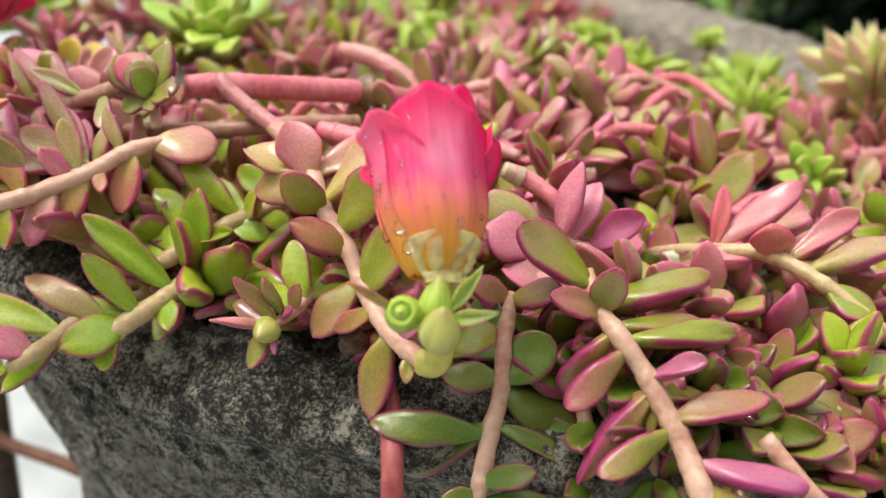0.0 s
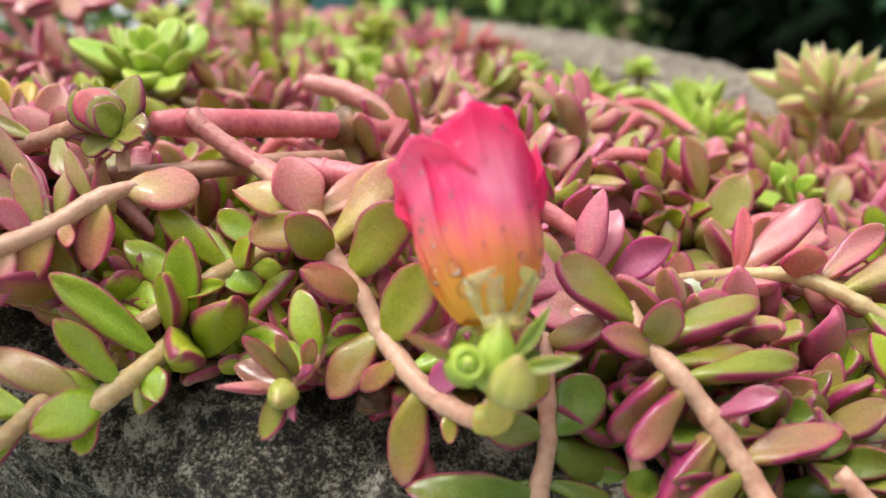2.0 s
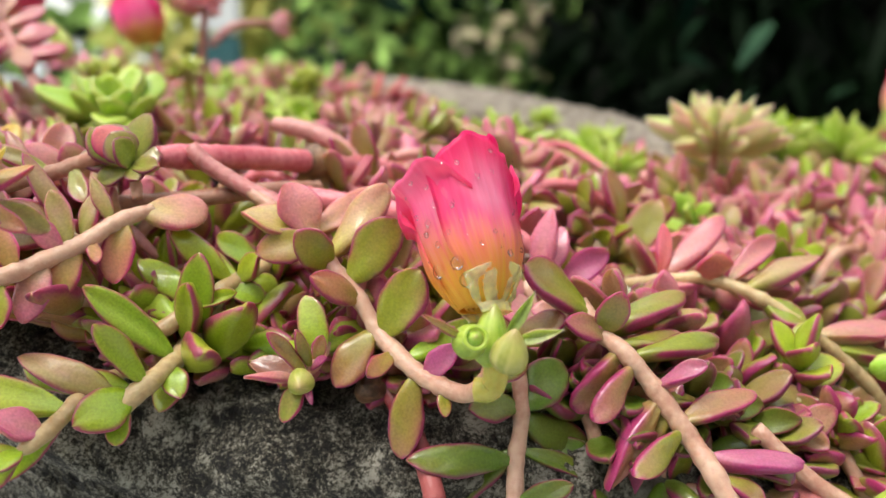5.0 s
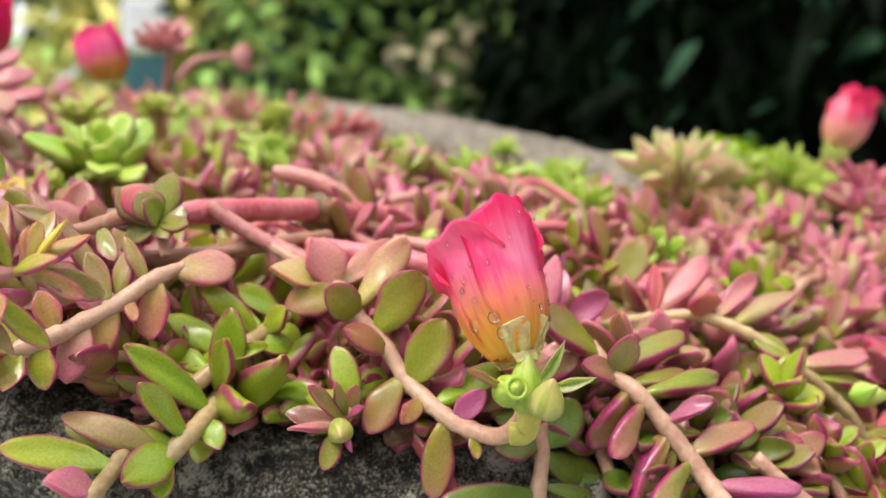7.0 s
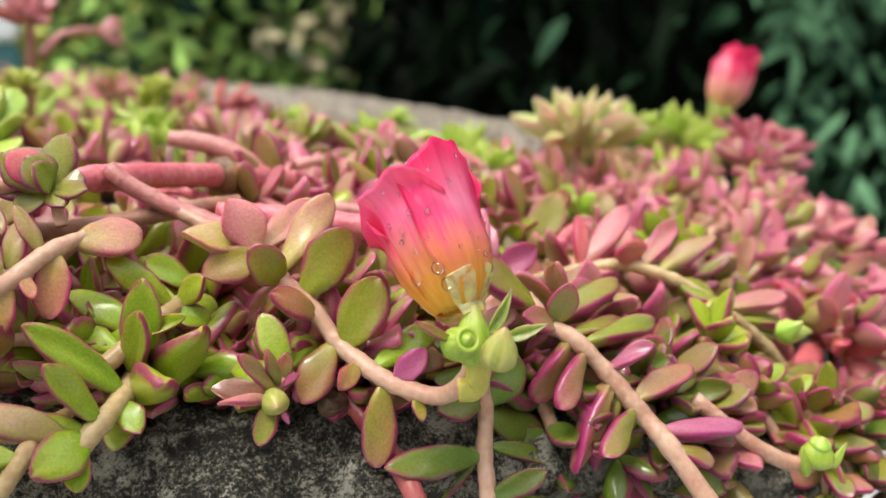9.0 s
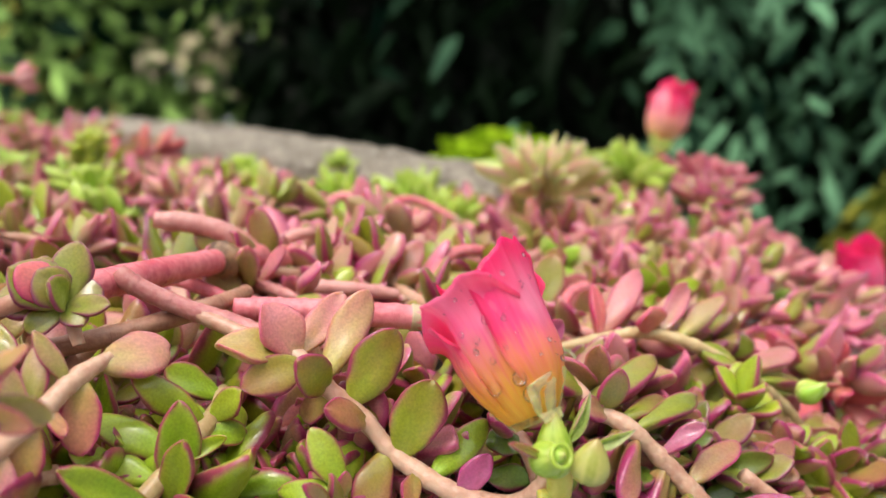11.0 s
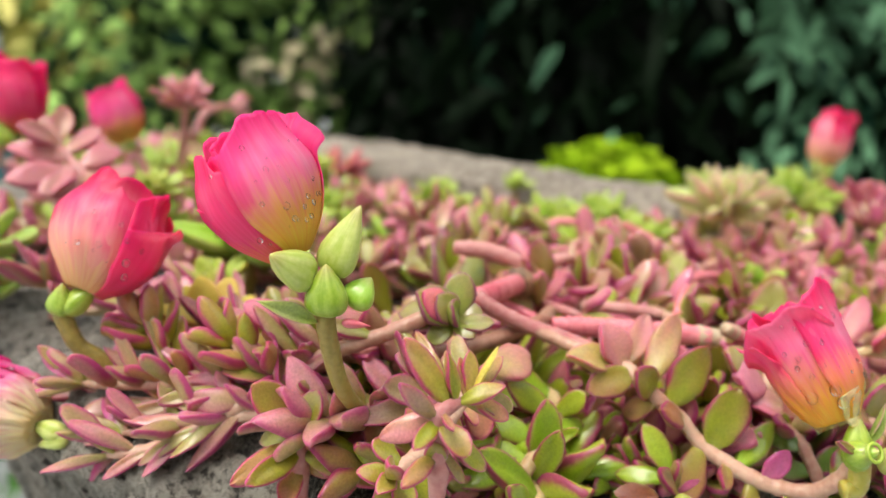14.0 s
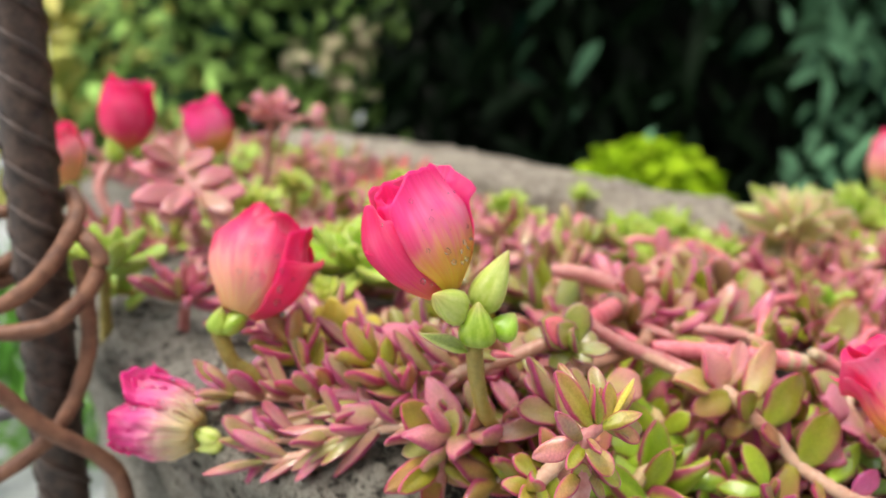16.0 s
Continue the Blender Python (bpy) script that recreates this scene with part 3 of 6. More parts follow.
wall_mesh.materials.append(plain_material("light_block_plaster", (0.28, 0.27, 0.24), (0.38, 0.365, 0.33), 3.0, 0.9))
wall = new("wall_light_block", wall_mesh)
wall.location = (0, -1.3, 0.75)
tagged(wall, "unseen plain wall added behind the camera to dim front light", "wall", kind="structure")


# ---- leaves and sprigs ----
def leaf_mesh(name, mat, base_pow, tip_pow, bend, fold, twist, thick):
    """A plump leaf of length 1 along x, width 1 across y, thickness by z."""
    rings, sides = 16, 18
    verts, rim, along, mid, faces = [], [], [], [], []
    for i in range(rings):
        u = 0.5 - 0.5 * math.cos(math.pi * (i / (rings - 1)) ** 0.92)
        t = 0.008 + 0.987 * u
        w = 0.5 * (math.sin(math.pi * t ** base_pow) ** tip_pow)
        w = max(w, 0.105 * (1 - u) + 0.004)
        h = thick * (0.4 + 0.6 * math.sin(math.pi * min(1, t) ** 0.8)) * min(1.0, w / 0.2)
        zc = bend * (u ** 2) * 0.5
        for k in range(sides):
            a = 2 * math.pi * k / sides
            c, s = math.cos(a), math.sin(a)
            wave = base_pow * 11 + twist * 5 + (0.0 if c > 0 else 2.1)
            y = c * w * (1 + 0.06 * math.sin(7 * u + wave) + 0.02 * math.sin(19 * u + wave))
            # a full belly below, a shallow trough with a raised lip above
            z = zc + (s * h * 1.15 if s < 0 else h * 0.55 * s) + fold * (abs(c) ** 1.6) * w
            z += 0.05 * math.sin(6 * u + 1.7 * wave) * c * c * min(1.0, 3 * u) + 0.03 * math.sin(5 * u + wave)
            ca, sa = math.cos(twist * u), math.sin(twist * u)
            verts.append((u, y * ca - z * sa * 0.5, z * ca + y * sa * 0.5))
            rim.append(min(1.0, max(abs(c) ** 2.6 * (0.2 + 0.8 * smooth((u - 0.06) / 0.3)), smooth((u - 0.80) / 0.2) * (0.5 + 0.5 * abs(c)))))
            along.append(u)
            mid.append(min(1.0, max(0.0, 1 - 3.0 * abs(c)) * max(0.0, 1 - 1.2 * u) + 0.9 * smooth((0.2 - u) / 0.2)))
    for i in range(rings - 1):
        for k in range(sides):
            k2 = (k + 1) % sides
            faces.append((i * sides + k, (i + 1) * sides + k, (i + 1) * sides + k2, i * sides + k2))
    faces.append(tuple(range(sides)))
    faces.append(tuple(reversed(range((rings - 1) * sides, rings * sides))))
    return mesh_from(name, verts, faces, mat, {"rim": rim, "along": along, "mid": mid})


SHAPES = [(1.26, 0.56, 0.16, 0.2, 0, 0.24), (1.36, 0.52, 0.3, 0.1, 0.25, 0.256), (1.2, 0.6, -0.16, 0.26, -0.3, 0.232),
          (1.32, 0.54, 0.05, 0.14, 0.15, 0.272), (1.22, 0.62, 0.4, 0.28, -0.2, 0.232), (1.42, 0.5, -0.28, 0.14, 0.1, 0.248),
          (1.28, 0.58, 0.24, 0.36, 0.4, 0.224), (1.15, 0.64, -0.1, 0.08, -0.45, 0.248)]
POINTED = [(0.78, 1.05, 0.15, 0.45, 0.0, 0.16), (0.85, 1.1, -0.1, 0.5, 0.2, 0.15)]
SPIKY = [(0.72, 0.95, 0.25, 0.35, 0.0, 0.3), (0.8, 1.0, 0.5, 0.4, 0.2, 0.3), (0.76, 0.9, -0.2, 0.3, -0.2, 0.3)]
LEAF["spike"] = LEAF["lime"]
SHAPE_OF = {"sepal": POINTED, "pale": SPIKY, "spike": SPIKY}
LEAF_MESH = {kind: [leaf_mesh("leaf", mat, *s) for s in SHAPE_OF.get(kind, SHAPES)] for kind, mat in LEAF.items()}
rng = random.Random(7)


def put_leaf(parent, kind, base, way, length, width, face, name="leaf"):
    """One leaf from base (mm) along way; face: the side that its upper face turns to."""
    x = Vector(way).normalized()
    y = Vector(face).cross(x)
    if y.length < 0.05:
        y = Vector((1, 0.3, 0)).cross(x)
    y.normalize()
    z = x.cross(y)
    m = Matrix((x * length, y * width, z * (0.5 * length + 0.5 * width) * 0.9)).transposed().to_4x4()
    m = Matrix.Scale(0.001, 4) @ Matrix.Translation(base) @ m
    ob = new(name, rng.choice(LEAF_MESH[kind]))
    ob.matrix_world = m
    ob.parent = parent
    return ob


def stem_part(parent, pts, radii, mat, knots=0.12, name="stem", label="", step=6, sides=9, joints=(), ends=(0.0, 0.0)):
    """A stem along pts; joints: places (0 to 1) where it swells; ends: how much each end narrows."""
    line = [q * 0.001 for q in curve_points(pts, step)]
    total = sum((b - a).length for a, b in zip(line, line[1:])) * 1000
    r0, r1 = radii
    ph = rng.random() * 6

    def radius(s):
        r = r0 + (r1 - r0) * s
        bumpy = max(0.0, math.sin(s * total * 0.55 + ph)) ** 8
        r *= 1 + knots * bumpy + 0.015 * math.sin(s * 40 + ph)
        r += 0.16 * max([math.exp(-((s - q) * total / 0.9) ** 2) for q in joints] or [0.0])
        r *= 1 - ends[0] * (1 - smooth(s * total / 4)) - ends[1] * (1 - smooth((1 - s) * total / 4))
        return 0.001 * max(r, 0.12)
    verts, faces = tube(line, radius, sides)
    return part_mesh(name, mesh_from(name, verts, faces, STEM[mat]), parent, label=label)


TOWARDS = Vector((-0.15, -0.75, 0.65))


def sprig(label, pts, radii, kind, leaves, stem="tan", root=None, tuft=0, leaf_end=0.55, start=0.3, turn=0.0, tilt=0.0):
    """A sprig with leaves given as (place along the stem, length, azimuth, elevation, width, its own kind if it differs); root: where the stem comes from; turn, tilt: how far the leaves on one side face across, on the other upwards."""
    top = thing("portulaca_sprig", label, "plant", "trailing succulent sprigs")
    line = curve_points(pts, 12)
    shown = ([root] if root else []) + list(pts)
    lead = (Vector(root) - Vector(pts[0])).length if root else 0.0
    length_all = sum((b - a).length for a, b in zip(line, line[1:])) + lead
    stem_part(top, shown, radii, stem, 0.05, step=16, sides=12, joints=sorted({round((lead + s[0] * (length_all - lead)) / length_all, 2) for s in leaves}), ends=(start, leaf_end))
    for s, length, az, el, width, *other in leaves:
        q = line[min(len(line) - 1, round(s * (len(line) - 1)))]
        way = Vector((math.cos(radians(el)) * math.cos(radians(az)), math.cos(radians(el)) * math.sin(radians(az)), math.sin(radians(el))))
        face = TOWARDS + 0.3 * Vector((rng.uniform(-1, 1), rng.uniform(-0.6, 0.6), rng.uniform(-0.5, 0.8)))
        if way.x < -0.3:
            face.x += turn
        if way.x > 0.3:
            face.z += tilt
        put_leaf(top, other[0] if other else kind, q, way, length * 1.03, width * (1.12 if kind != "mauve" else 0.92), face)
    d = (line[-1] - line[-3]).normalized()
    for k in range(tuft):
        w = 2.4 * k + 0.7
        a = d.orthogonal().normalized()
        way = d * (0.9 - 0.12 * k) + (a * math.cos(w) + d.cross(a) * math.sin(w)) * (0.3 + 0.14 * k)
        put_leaf(top, kind, line[-1] - d * 0.8, way, 5.5 + 0.5 * k, 3.0 + 0.2 * k, TOWARDS)
    return top


def grown_sprig(label, pts, radii, kind, count, length, width, stem="tan", tip=5, lift=0.35, spread=1.0, seed=0, group="trailing succulent sprigs", start=0.05):
    """A sprig whose leaves follow the stem in turning pairs, with a tuft at its tip."""
    r = random.Random(seed)
    top = thing("portulaca_sprig", label, "plant", group)
    stem_part(top, pts, radii, stem, step=5, sides=8, ends=(0.0, 0.5))
    line = curve_points(pts, 10)
    turn = r.random() * 6.28
    for i in range(count):
        s = start + (0.97 - start) * (i // 2 + 0.5 * (i % 2) * r.random()) / max(1, count // 2)
        k = min(len(line) - 2, int(s * (len(line) - 1)))
        q, d = line[k], (line[k + 1] - line[k]).normalized()
        a = d.cross(Vector((0, 0, 1)))
        a = a.normalized() if a.length > 0.1 else Vector((1, 0, 0))
        b = a.cross(d)
        w = turn + (i // 2) * 1.45 + (i % 2) * math.pi + r.uniform(-0.4, 0.4)
        side = a * math.cos(w) + b * math.sin(w)
        way = side * spread + d * r.uniform(0.25, 0.8) + Vector((0, 0, lift * r.uniform(0.5, 1.5)))
        if way.z < -0.25 * way.length:
            way.z *= -0.5
        size = r.uniform(0.75, 1.2)
        put_leaf(top, kind, q, way, length * size, width * size * r.uniform(0.85, 1.15), d * 0.3 + Vector((0, 0, 0.8)) + 0.5 * Vector((r.uniform(-1, 1), r.uniform(-1.2, 0.4), 0)))
    d = (line[-1] - line[-2]).normalized()
    a = d.orthogonal().normalized()
    b = d.cross(a)
    for i in range(tip):
        w = i * 2.4 + turn
        out = 0.35 + 0.55 * (i / max(1, tip - 1))
        way = d * (1.1 - out * 0.6) + (a * math.cos(w) + b * math.sin(w)) * out + Vector((0, 0, 0.25))
        size = r.uniform(0.75, 1.05)
        put_leaf(top, kind, line[-1], way, length * size, width * size, d)
    return top


sprig("green succulent sprig with red leaf margins on the rock", [(-0.7, 160.0, 389.3), (-4.2, 153.0, 389.4), (-9.4, 148.0, 388.0), (-18.2, 144.0, 383.4)], (1.3, 1.2), "green",
      [(0.54, 12.1, 160, 42, 4.0), (0.46, 7.0, -50, 42, 3.6), (0.80, 7.2, -18, 22, 2.0), (0.13, 8.8, 156, 33, 4.2),
       (0.48, 10.1, 134, 17, 4.0), (0.78, 12.3, 135, 22, 4.4), (0.90, 12.2, 131, 10, 4.4), (0.95, 12.2, 144, -12, 3.9),
       (0.61, 6.2, 0, -18, 3.5), (0.38, 5.7, 11, -25, 3.6)], stem="straw", leaf_end=0.0)
sprig("green succulent sprig with a cut tip lying on the rock", [(-6.9, 152.0, 384.6), (-9.6, 150.0, 383.9), (-13.1, 147.0, 381.1), (-16.2, 142.0, 379.3), (-20.1, 137.5, 377.5), (-23.3, 135.5, 375.7), (-24.7, 134.0, 375.3)], (1.25, 1.55), "green",
      [(0.47, 16.5, 180, 43, 4.5), (0.38, 12.5, -71, 65, 4.2), (0.31, 13.3, -78, 77, 5.3), (0.64, 11.8, -162, 57, 3.7),
       (0.76, 15.4, 168, 26, 4.1, "dusky"), (0.71, 9.4, 174, 19, 3.9), (0.44, 8.4, -130, -62, 4.8), (0.51, 6.0, -72, -29, 3.7),
       (0.78, 5.9, -109, -58, 3.3), (0.71, 9.4, -140, -8, 5.8), (0.22, 8.9, -15, -32, 6.0), (0.19, 6.5, 33, -32, 4.3)], stem="straw", leaf_end=0.0)
sprig("low green sprig with pink leaf edges on the rock", [(-21.8, 146.0, 377.6), (-26.8, 139.0, 377.6), (-29.6, 134.0, 376.2), (-32.2, 130.0, 374.8), (-34.9, 127.0, 373.9)], (1.1, 1.15), "green",
      [(0.47, 14.7, 172, 12, 4.9), (0.70, 7.5, -154, 24, 4.5, "dusky"), (0.42, 12.9, -156, -41, 2.9), (0.93, 8.3, -147, -27, 4.1),
       (0.32, 10.2, 149, 18, 3.7)], stem="straw", tuft=3)
sprig("long trailing sprig that carries an unopened flower", [(-12.1, 165.0, 407.3), (-4.6, 161.0, 402.3), (1.0, 154.5, 399.0), (5.0, 147.0, 397.3), (7.5, 142.0, 393.2), (11.1, 138.5, 388.7), (13.6, 135.5, 384.3), (16.9, 130.0, 381.0), (20.1, 126.0, 379.4), (23.3, 122.0, 379.3), (24.9, 118.0, 382.4), (25.2, 116.0, 386.0)], (1.1, 1.35), "olive",
      [(0.27, 10.5, 169, 12, 5.4, "peach"), (0.29, 8.9, 142, 56, 6.1, "peach"), (0.30, 9.1, 180, -7, 5.2), (0.36, 8.1, -149, 43, 5.2),
       (0.35, 14.1, 22, 41, 4.9, "peach"), (0.28, 13.3, 34, 19, 4.4, "peach"), (0.42, 11.9, 0, 52, 6.4), (0.46, 9.3, -157, 33, 4.5),
       (0.56, 11.2, 0, 58, 6.8), (0.53, 10.2, -154, -48, 4.9, "olive"), (0.60, 6.6, -141, -15, 2.7), (0.62, 12.9, 18, 12, 4.2, "green"),
       (0.69, 6.6, -28, 50, 3.5, "magenta"), (0.66, 12.2, -134, -70, 4.6, "olive"), (0.74, 4.4, -92, -46, 1.8), (0.45, 9.9, 31, -14, 3.7),
       (0.39, 6.9, 117, -35, 3.9), (0.91, 8.3, 29, 12, 3.6)], stem="tan", leaf_end=0.0)
sprig("small green bud with pointed pink bracts over the rock", [(6.4, 137.0, 382.4), (4.1, 133.0, 381.2), (1.9, 129.0, 380.5)], (0.8, 0.8), "wine",
      [(1.00, 8.0, -167, 14, 1.1, "rosy"), (1.00, 6.3, -148, -53, 2.9), (0.88, 8.6, -169, 52, 2.1), (0.71, 7.3, -140, 65, 1.8, "pinkgreen"),
       (0.55, 4.3, 0, 77, 1.9), (0.77, 4.5, -63, 42, 1.1, "magenta"), (1.00, 4.0, -75, -40, 1.0, "magenta"), (0.27, 8.7, 119, 62, 4.2, "green"),
       (0.16, 10.7, 49, 9, 3.8, "green"), (0.32, 8.6, 135, -2, 3.5, "green")], stem="tan")
sprig("trailing sprig with pink-edged leaves hanging over the rock", [(45.1, 134.0, 388.1), (45.5, 130.0, 384.7), (47.9, 125.0, 382.5), (51.1, 122.5, 378.5), (53.7, 119.5, 374.4), (55.7, 117.0, 371.0), (57.0, 113.0, 367.9), (60.1, 107.5, 360.6), (62.0, 105.0, 356.3)], (1.1, 1.6), "wine",
      [(0.06, 12.7, 174, 36, 6.4), (0.16, 7.6, -66, 64, 4.4), (0.14, 15.5, 8, 13, 4.7), (0.22, 12.8, 9, -1, 3.4),
       (0.27, 14.5, 0, 8, 3.4), (0.40, 8.0, -25, 28, 2.7, "magenta"), (0.45, 8.3, 22, -11, 3.2), (0.53, 12.3, 0, 18, 4.2),
       (0.17, 8.3, -156, 27, 3.7), (0.24, 11.1, 180, -56, 4.8), (0.30, 11.0, -154, -34, 3.8), (0.43, 15.1, -162, -49, 3.6),
       (0.56, 11.9, -154, -18, 3.5), (0.69, 13.5, -17, -3, 3.5, "magenta"), (0.04, 10.6, 162, -51, 4.6), (0.25, 10.7, 103, -67, 3.0),
       (0.47, 18.8, 162, -70, 2.2), (0.43, 12.0, 103, -59, 3.5), (0.58, 10.4, 80, -61, 3.4), (0.75, 7.2, -26, -19, 3.2)], stem="tan", start=0.5, turn=0.8, tilt=0.9)
sprig("short sprig with broad dark green leaves over the rock", [(34.6, 136.5, 383.0), (33.8, 131.5, 380.6), (33.3, 128.0, 376.1), (33.0, 126.5, 371.8), (31.9, 125.0, 367.4), (30.9, 122.0, 363.1), (30.2, 120.0, 358.6)], (1.0, 1.35), "deep",
      [(0.02, 8.0, -150, 20, 4.4, "wine"), (0.04, 8.5, -30, 25, 4.2, "wine"), (0.40, 7.7, -173, 7, 4.1), (0.68, 15.8, -173, 10, 4.4), (0.63, 15.1, 165, -40, 5.0), (0.42, 8.9, 16, 38, 6.2),
       (0.44, 13.8, 11, -39, 5.8), (0.62, 14.0, -9, -21, 2.8), (0.88, 9.3, -29, 27, 3.3), (0.96, 11.9, -5, -2, 3.5),
       (0.17, 6.3, 139, 15, 3.6), (0.12, 9.7, 43, -41, 4.0), (0.29, 7.1, 135, -6, 3.9), (0.93, 5.7, -159, -5, 3.0)], stem="tan")
sprig("trailing sprig with pale stem and pink leaves", [(58.6, 158.0, 382.6), (68.0, 149.0, 386.2), (74.1, 145.0, 386.7), (79.9, 139.0, 384.5), (86.6, 135.5, 379.7), (92.9, 133.0, 374.5), (98.7, 131.0, 368.1), (100.8, 128.0, 359.6), (104.5, 125.0, 350.9), (105.1, 122.0, 342.7)], (1.0, 1.4), "pinkgreen",
      [(0.09, 16.5, 13, 35, 4.8, "rosy"), (0.09, 9.9, 62, 70, 2.6, "coral"), (0.22, 6.0, -134, 63, 5.5, "coral"), (0.25, 7.8, -24, -20, 4.9, "peach"),
       (0.33, 7.9, -35, -29, 5.4), (0.29, 17.2, 10, 16, 4.4, "mauve"), (0.25, 13.2, 20, 26, 3.7), (0.46, 16.1, 4, -5, 4.5, "dusky"),
       (0.51, 16.2, 0, -13, 4.5, "pinkgreen"), (0.62, 12.5, 166, -71, 6.9), (0.77, 21.1, 6, -22, 6.0), (0.82, 21.2, 0, -7, 3.1),
       (0.86, 12.9, 165, -28, 4.7), (0.56, 21.3, 15, -23, 4.6), (0.41, 9.5, 140, -35, 4.7), (0.16, 11.0, 155, -31, 4.7),
       (0.70, 18.7, 13, -17, 5.1)], stem="straw", tilt=0.7)
sprig("short sprig with coral and yellow leaves over the rock's edge", [(62.0, 132.0, 367.1), (64.3, 129.0, 366.6), (69.0, 126.0, 364.9), (71.1, 123.0, 364.2), (72.8, 119.0, 362.5), (73.2, 116.0, 361.2)], (0.9, 1.1), "wine",
      [(0.23, 5.4, -26, -31, 2.7, "lime"), (0.35, 10.7, -7, 36, 2.2), (0.23, 9.6, 32, -6, 2.4, "coral"), (0.39, 11.5, 28, -20, 3.7),
       (0.64, 11.2, 11, -20, 4.6), (0.73, 11.3, 40, 17, 5.7), (0.90, 7.9, 16, -19, 3.7), (0.51, 7.3, 148, -59, 3.5)], stem="straw")
sprig("green rosette with magenta leaf tips low in the mat", [(80.3, 134.0, 365.0), (79.8, 136.0, 367.6), (79.4, 138.0, 370.3)], (1.0, 0.9), "purple",
      [(1.00, 8.2, -151, -7, 2.8), (0.94, 10.4, 146, 70, 5.2), (0.94, 13.1, 165, -26, 4.3), (0.94, 8.6, 0, 47, 3.7),
       (0.90, 8.3, -21, -2, 3.0), (0.75, 8.5, -29, -11, 2.8), (0.63, 5.3, -111, -53, 3.8), (0.94, 7.2, 43, 36, 3.6),
       (0.64, 8.6, 161, -46, 3.9), (0.90, 7.9, 141, 0, 4.6)], stem="tan")
sprig("yellow-green sprig, magenta edges and a plump leaf at its tip", [(-18.1, 151.0, 400.9), (-23.4, 149.0, 399.3), (-27.4, 147.0, 397.1), (-32.6, 144.0, 395.2), (-37.8, 141.0, 393.7), (-43.2, 139.0, 392.8)], (1.15, 1.3), "edged",
      [(0.06, 9.6, 12, -4, 6.1, "peach"), (0.15, 9.4, -127, -75, 4.8), (0.21, 7.5, 145, 63, 2.3, "dusky"), (0.37, 4.4, -74, -44, 1.9),
       (0.51, 5.9, 180, 54, 3.2, "dusky"), (0.48, 8.5, 127, 63, 3.3, "dusky"), (0.44, 9.5, -137, -52, 4.2), (0.60, 9.0, -125, -57, 4.7, "dusky"),
       (0.73, 6.4, 137, 63, 3.4), (0.81, 6.6, -88, -63, 3.7), (0.91, 5.8, 150, 46, 3.2), (0.92, 6.1, -122, -54, 3.5)], stem="tan", tuft=4)
sprig("upright rosette of olive leaves with magenta edges", [(-43.0, 126.0, 394.7), (-42.4, 126.5, 399.5), (-42.6, 126.5, 403.6), (-41.8, 126.5, 406.4), (-37.3, 127.0, 407.1)], (1.5, 1.0), "edged",
      [(0.83, 10.1, 138, 55, 3.3), (0.90, 7.2, 180, 78, 1.8), (0.97, 5.3, 77, 57, 1.8), (1.00, 5.9, 54, 66, 2.0),
       (1.00, 7.4, 0, 53, 0.9, "yellow"), (1.00, 8.2, 23, 25, 2.3), (0.89, 6.5, -28, 20, 2.3), (0.99, 7.2, 10, -38, 2.4),
       (0.97, 10.0, 25, -30, 3.3, "pinkgreen"), (0.65, 8.6, -161, 48, 2.2, "mauve"), (0.69, 7.5, 156, -18, 3.1, "peach"), (0.62, 6.2, -142, -6, 2.2),
       (0.75, 4.9, -101, -11, 1.1, "wine"), (0.67, 5.9, -63, -44, 3.2), (0.61, 10.2, 8, -51, 2.8), (0.43, 6.6, -33, -59, 1.4, "wine"),
       (0.21, 4.6, -135, 73, 2.6), (0.34, 7.1, -156, -12, 2.3), (1.00, 9.5, 72, 33, 2.6, "pinkgreen"),
       (0.85, 11.3, 91, 41, 2.4, "olive")], stem="rose")
sprig("star of green leaves on a short pink stem", [(-49.9, 158.0, 381.8), (-49.8, 158.0, 387.8), (-50.1, 157.0, 392.4), (-50.1, 157.0, 395.1)], (1.4, 1.2), "edged",
      [(0.67, 12.3, -161, -7, 4.0), (0.56, 11.4, -148, 0, 3.6), (0.59, 15.5, -21, -26, 5.4), (0.67, 8.5, 0, 68, 4.5),
       (1.00, 9.9, 162, 49, 5.6), (0.59, 9.8, 19, 17, 3.6), (0.52, 14.5, 21, -13, 4.2), (0.33, 6.7, -139, -25, 3.3)], stem="rose")
sprig("drooping pale mauve shoot with slim leaves on a rose stem", [(-53.9, 268.0, 411.6), (-58.4, 276.0, 418.8), (-62.1, 282.0, 423.9), (-65.5, 288.0, 430.4)], (1.5, 1.3), "rosy",
      [(0.64, 17.6, -174, -1, 6.4), (0.84, 14.6, 167, 11, 5.8), (0.69, 12.4, 11, 19, 6.0), (0.55, 12.9, -158, -12, 5.8), (0.95, 10.0, 120, 50, 5.1), (1.0, 11.0, 60, 52, 5.1),
       (0.75, 13.0, -120, -30, 5.3), (0.60, 13.5, -60, -22, 5.5), (0.90, 12.0, 30, 20, 5.3), (0.45, 12.0, 14, 10, 5.3), (1.0, 12.0, -150, 30, 5.1)], stem="rose")
sprig("short sprig with plump yellow leaves among the mauve ones", [(-48.2, 196.0, 397.1), (-50.0, 199.0, 399.6), (-51.1, 201.0, 401.1)], (1.1, 1.0), "yellow",
      [(0.93, 9.2, 121, 75, 5.3), (0.42, 10.5, 37, 71, 4.6), (0.83, 14.6, -171, 27, 3.5), (0.60, 10.2, 140, 53, 4.1),
       (0.30, 9.9, 23, 39, 4.1)], stem="tan")
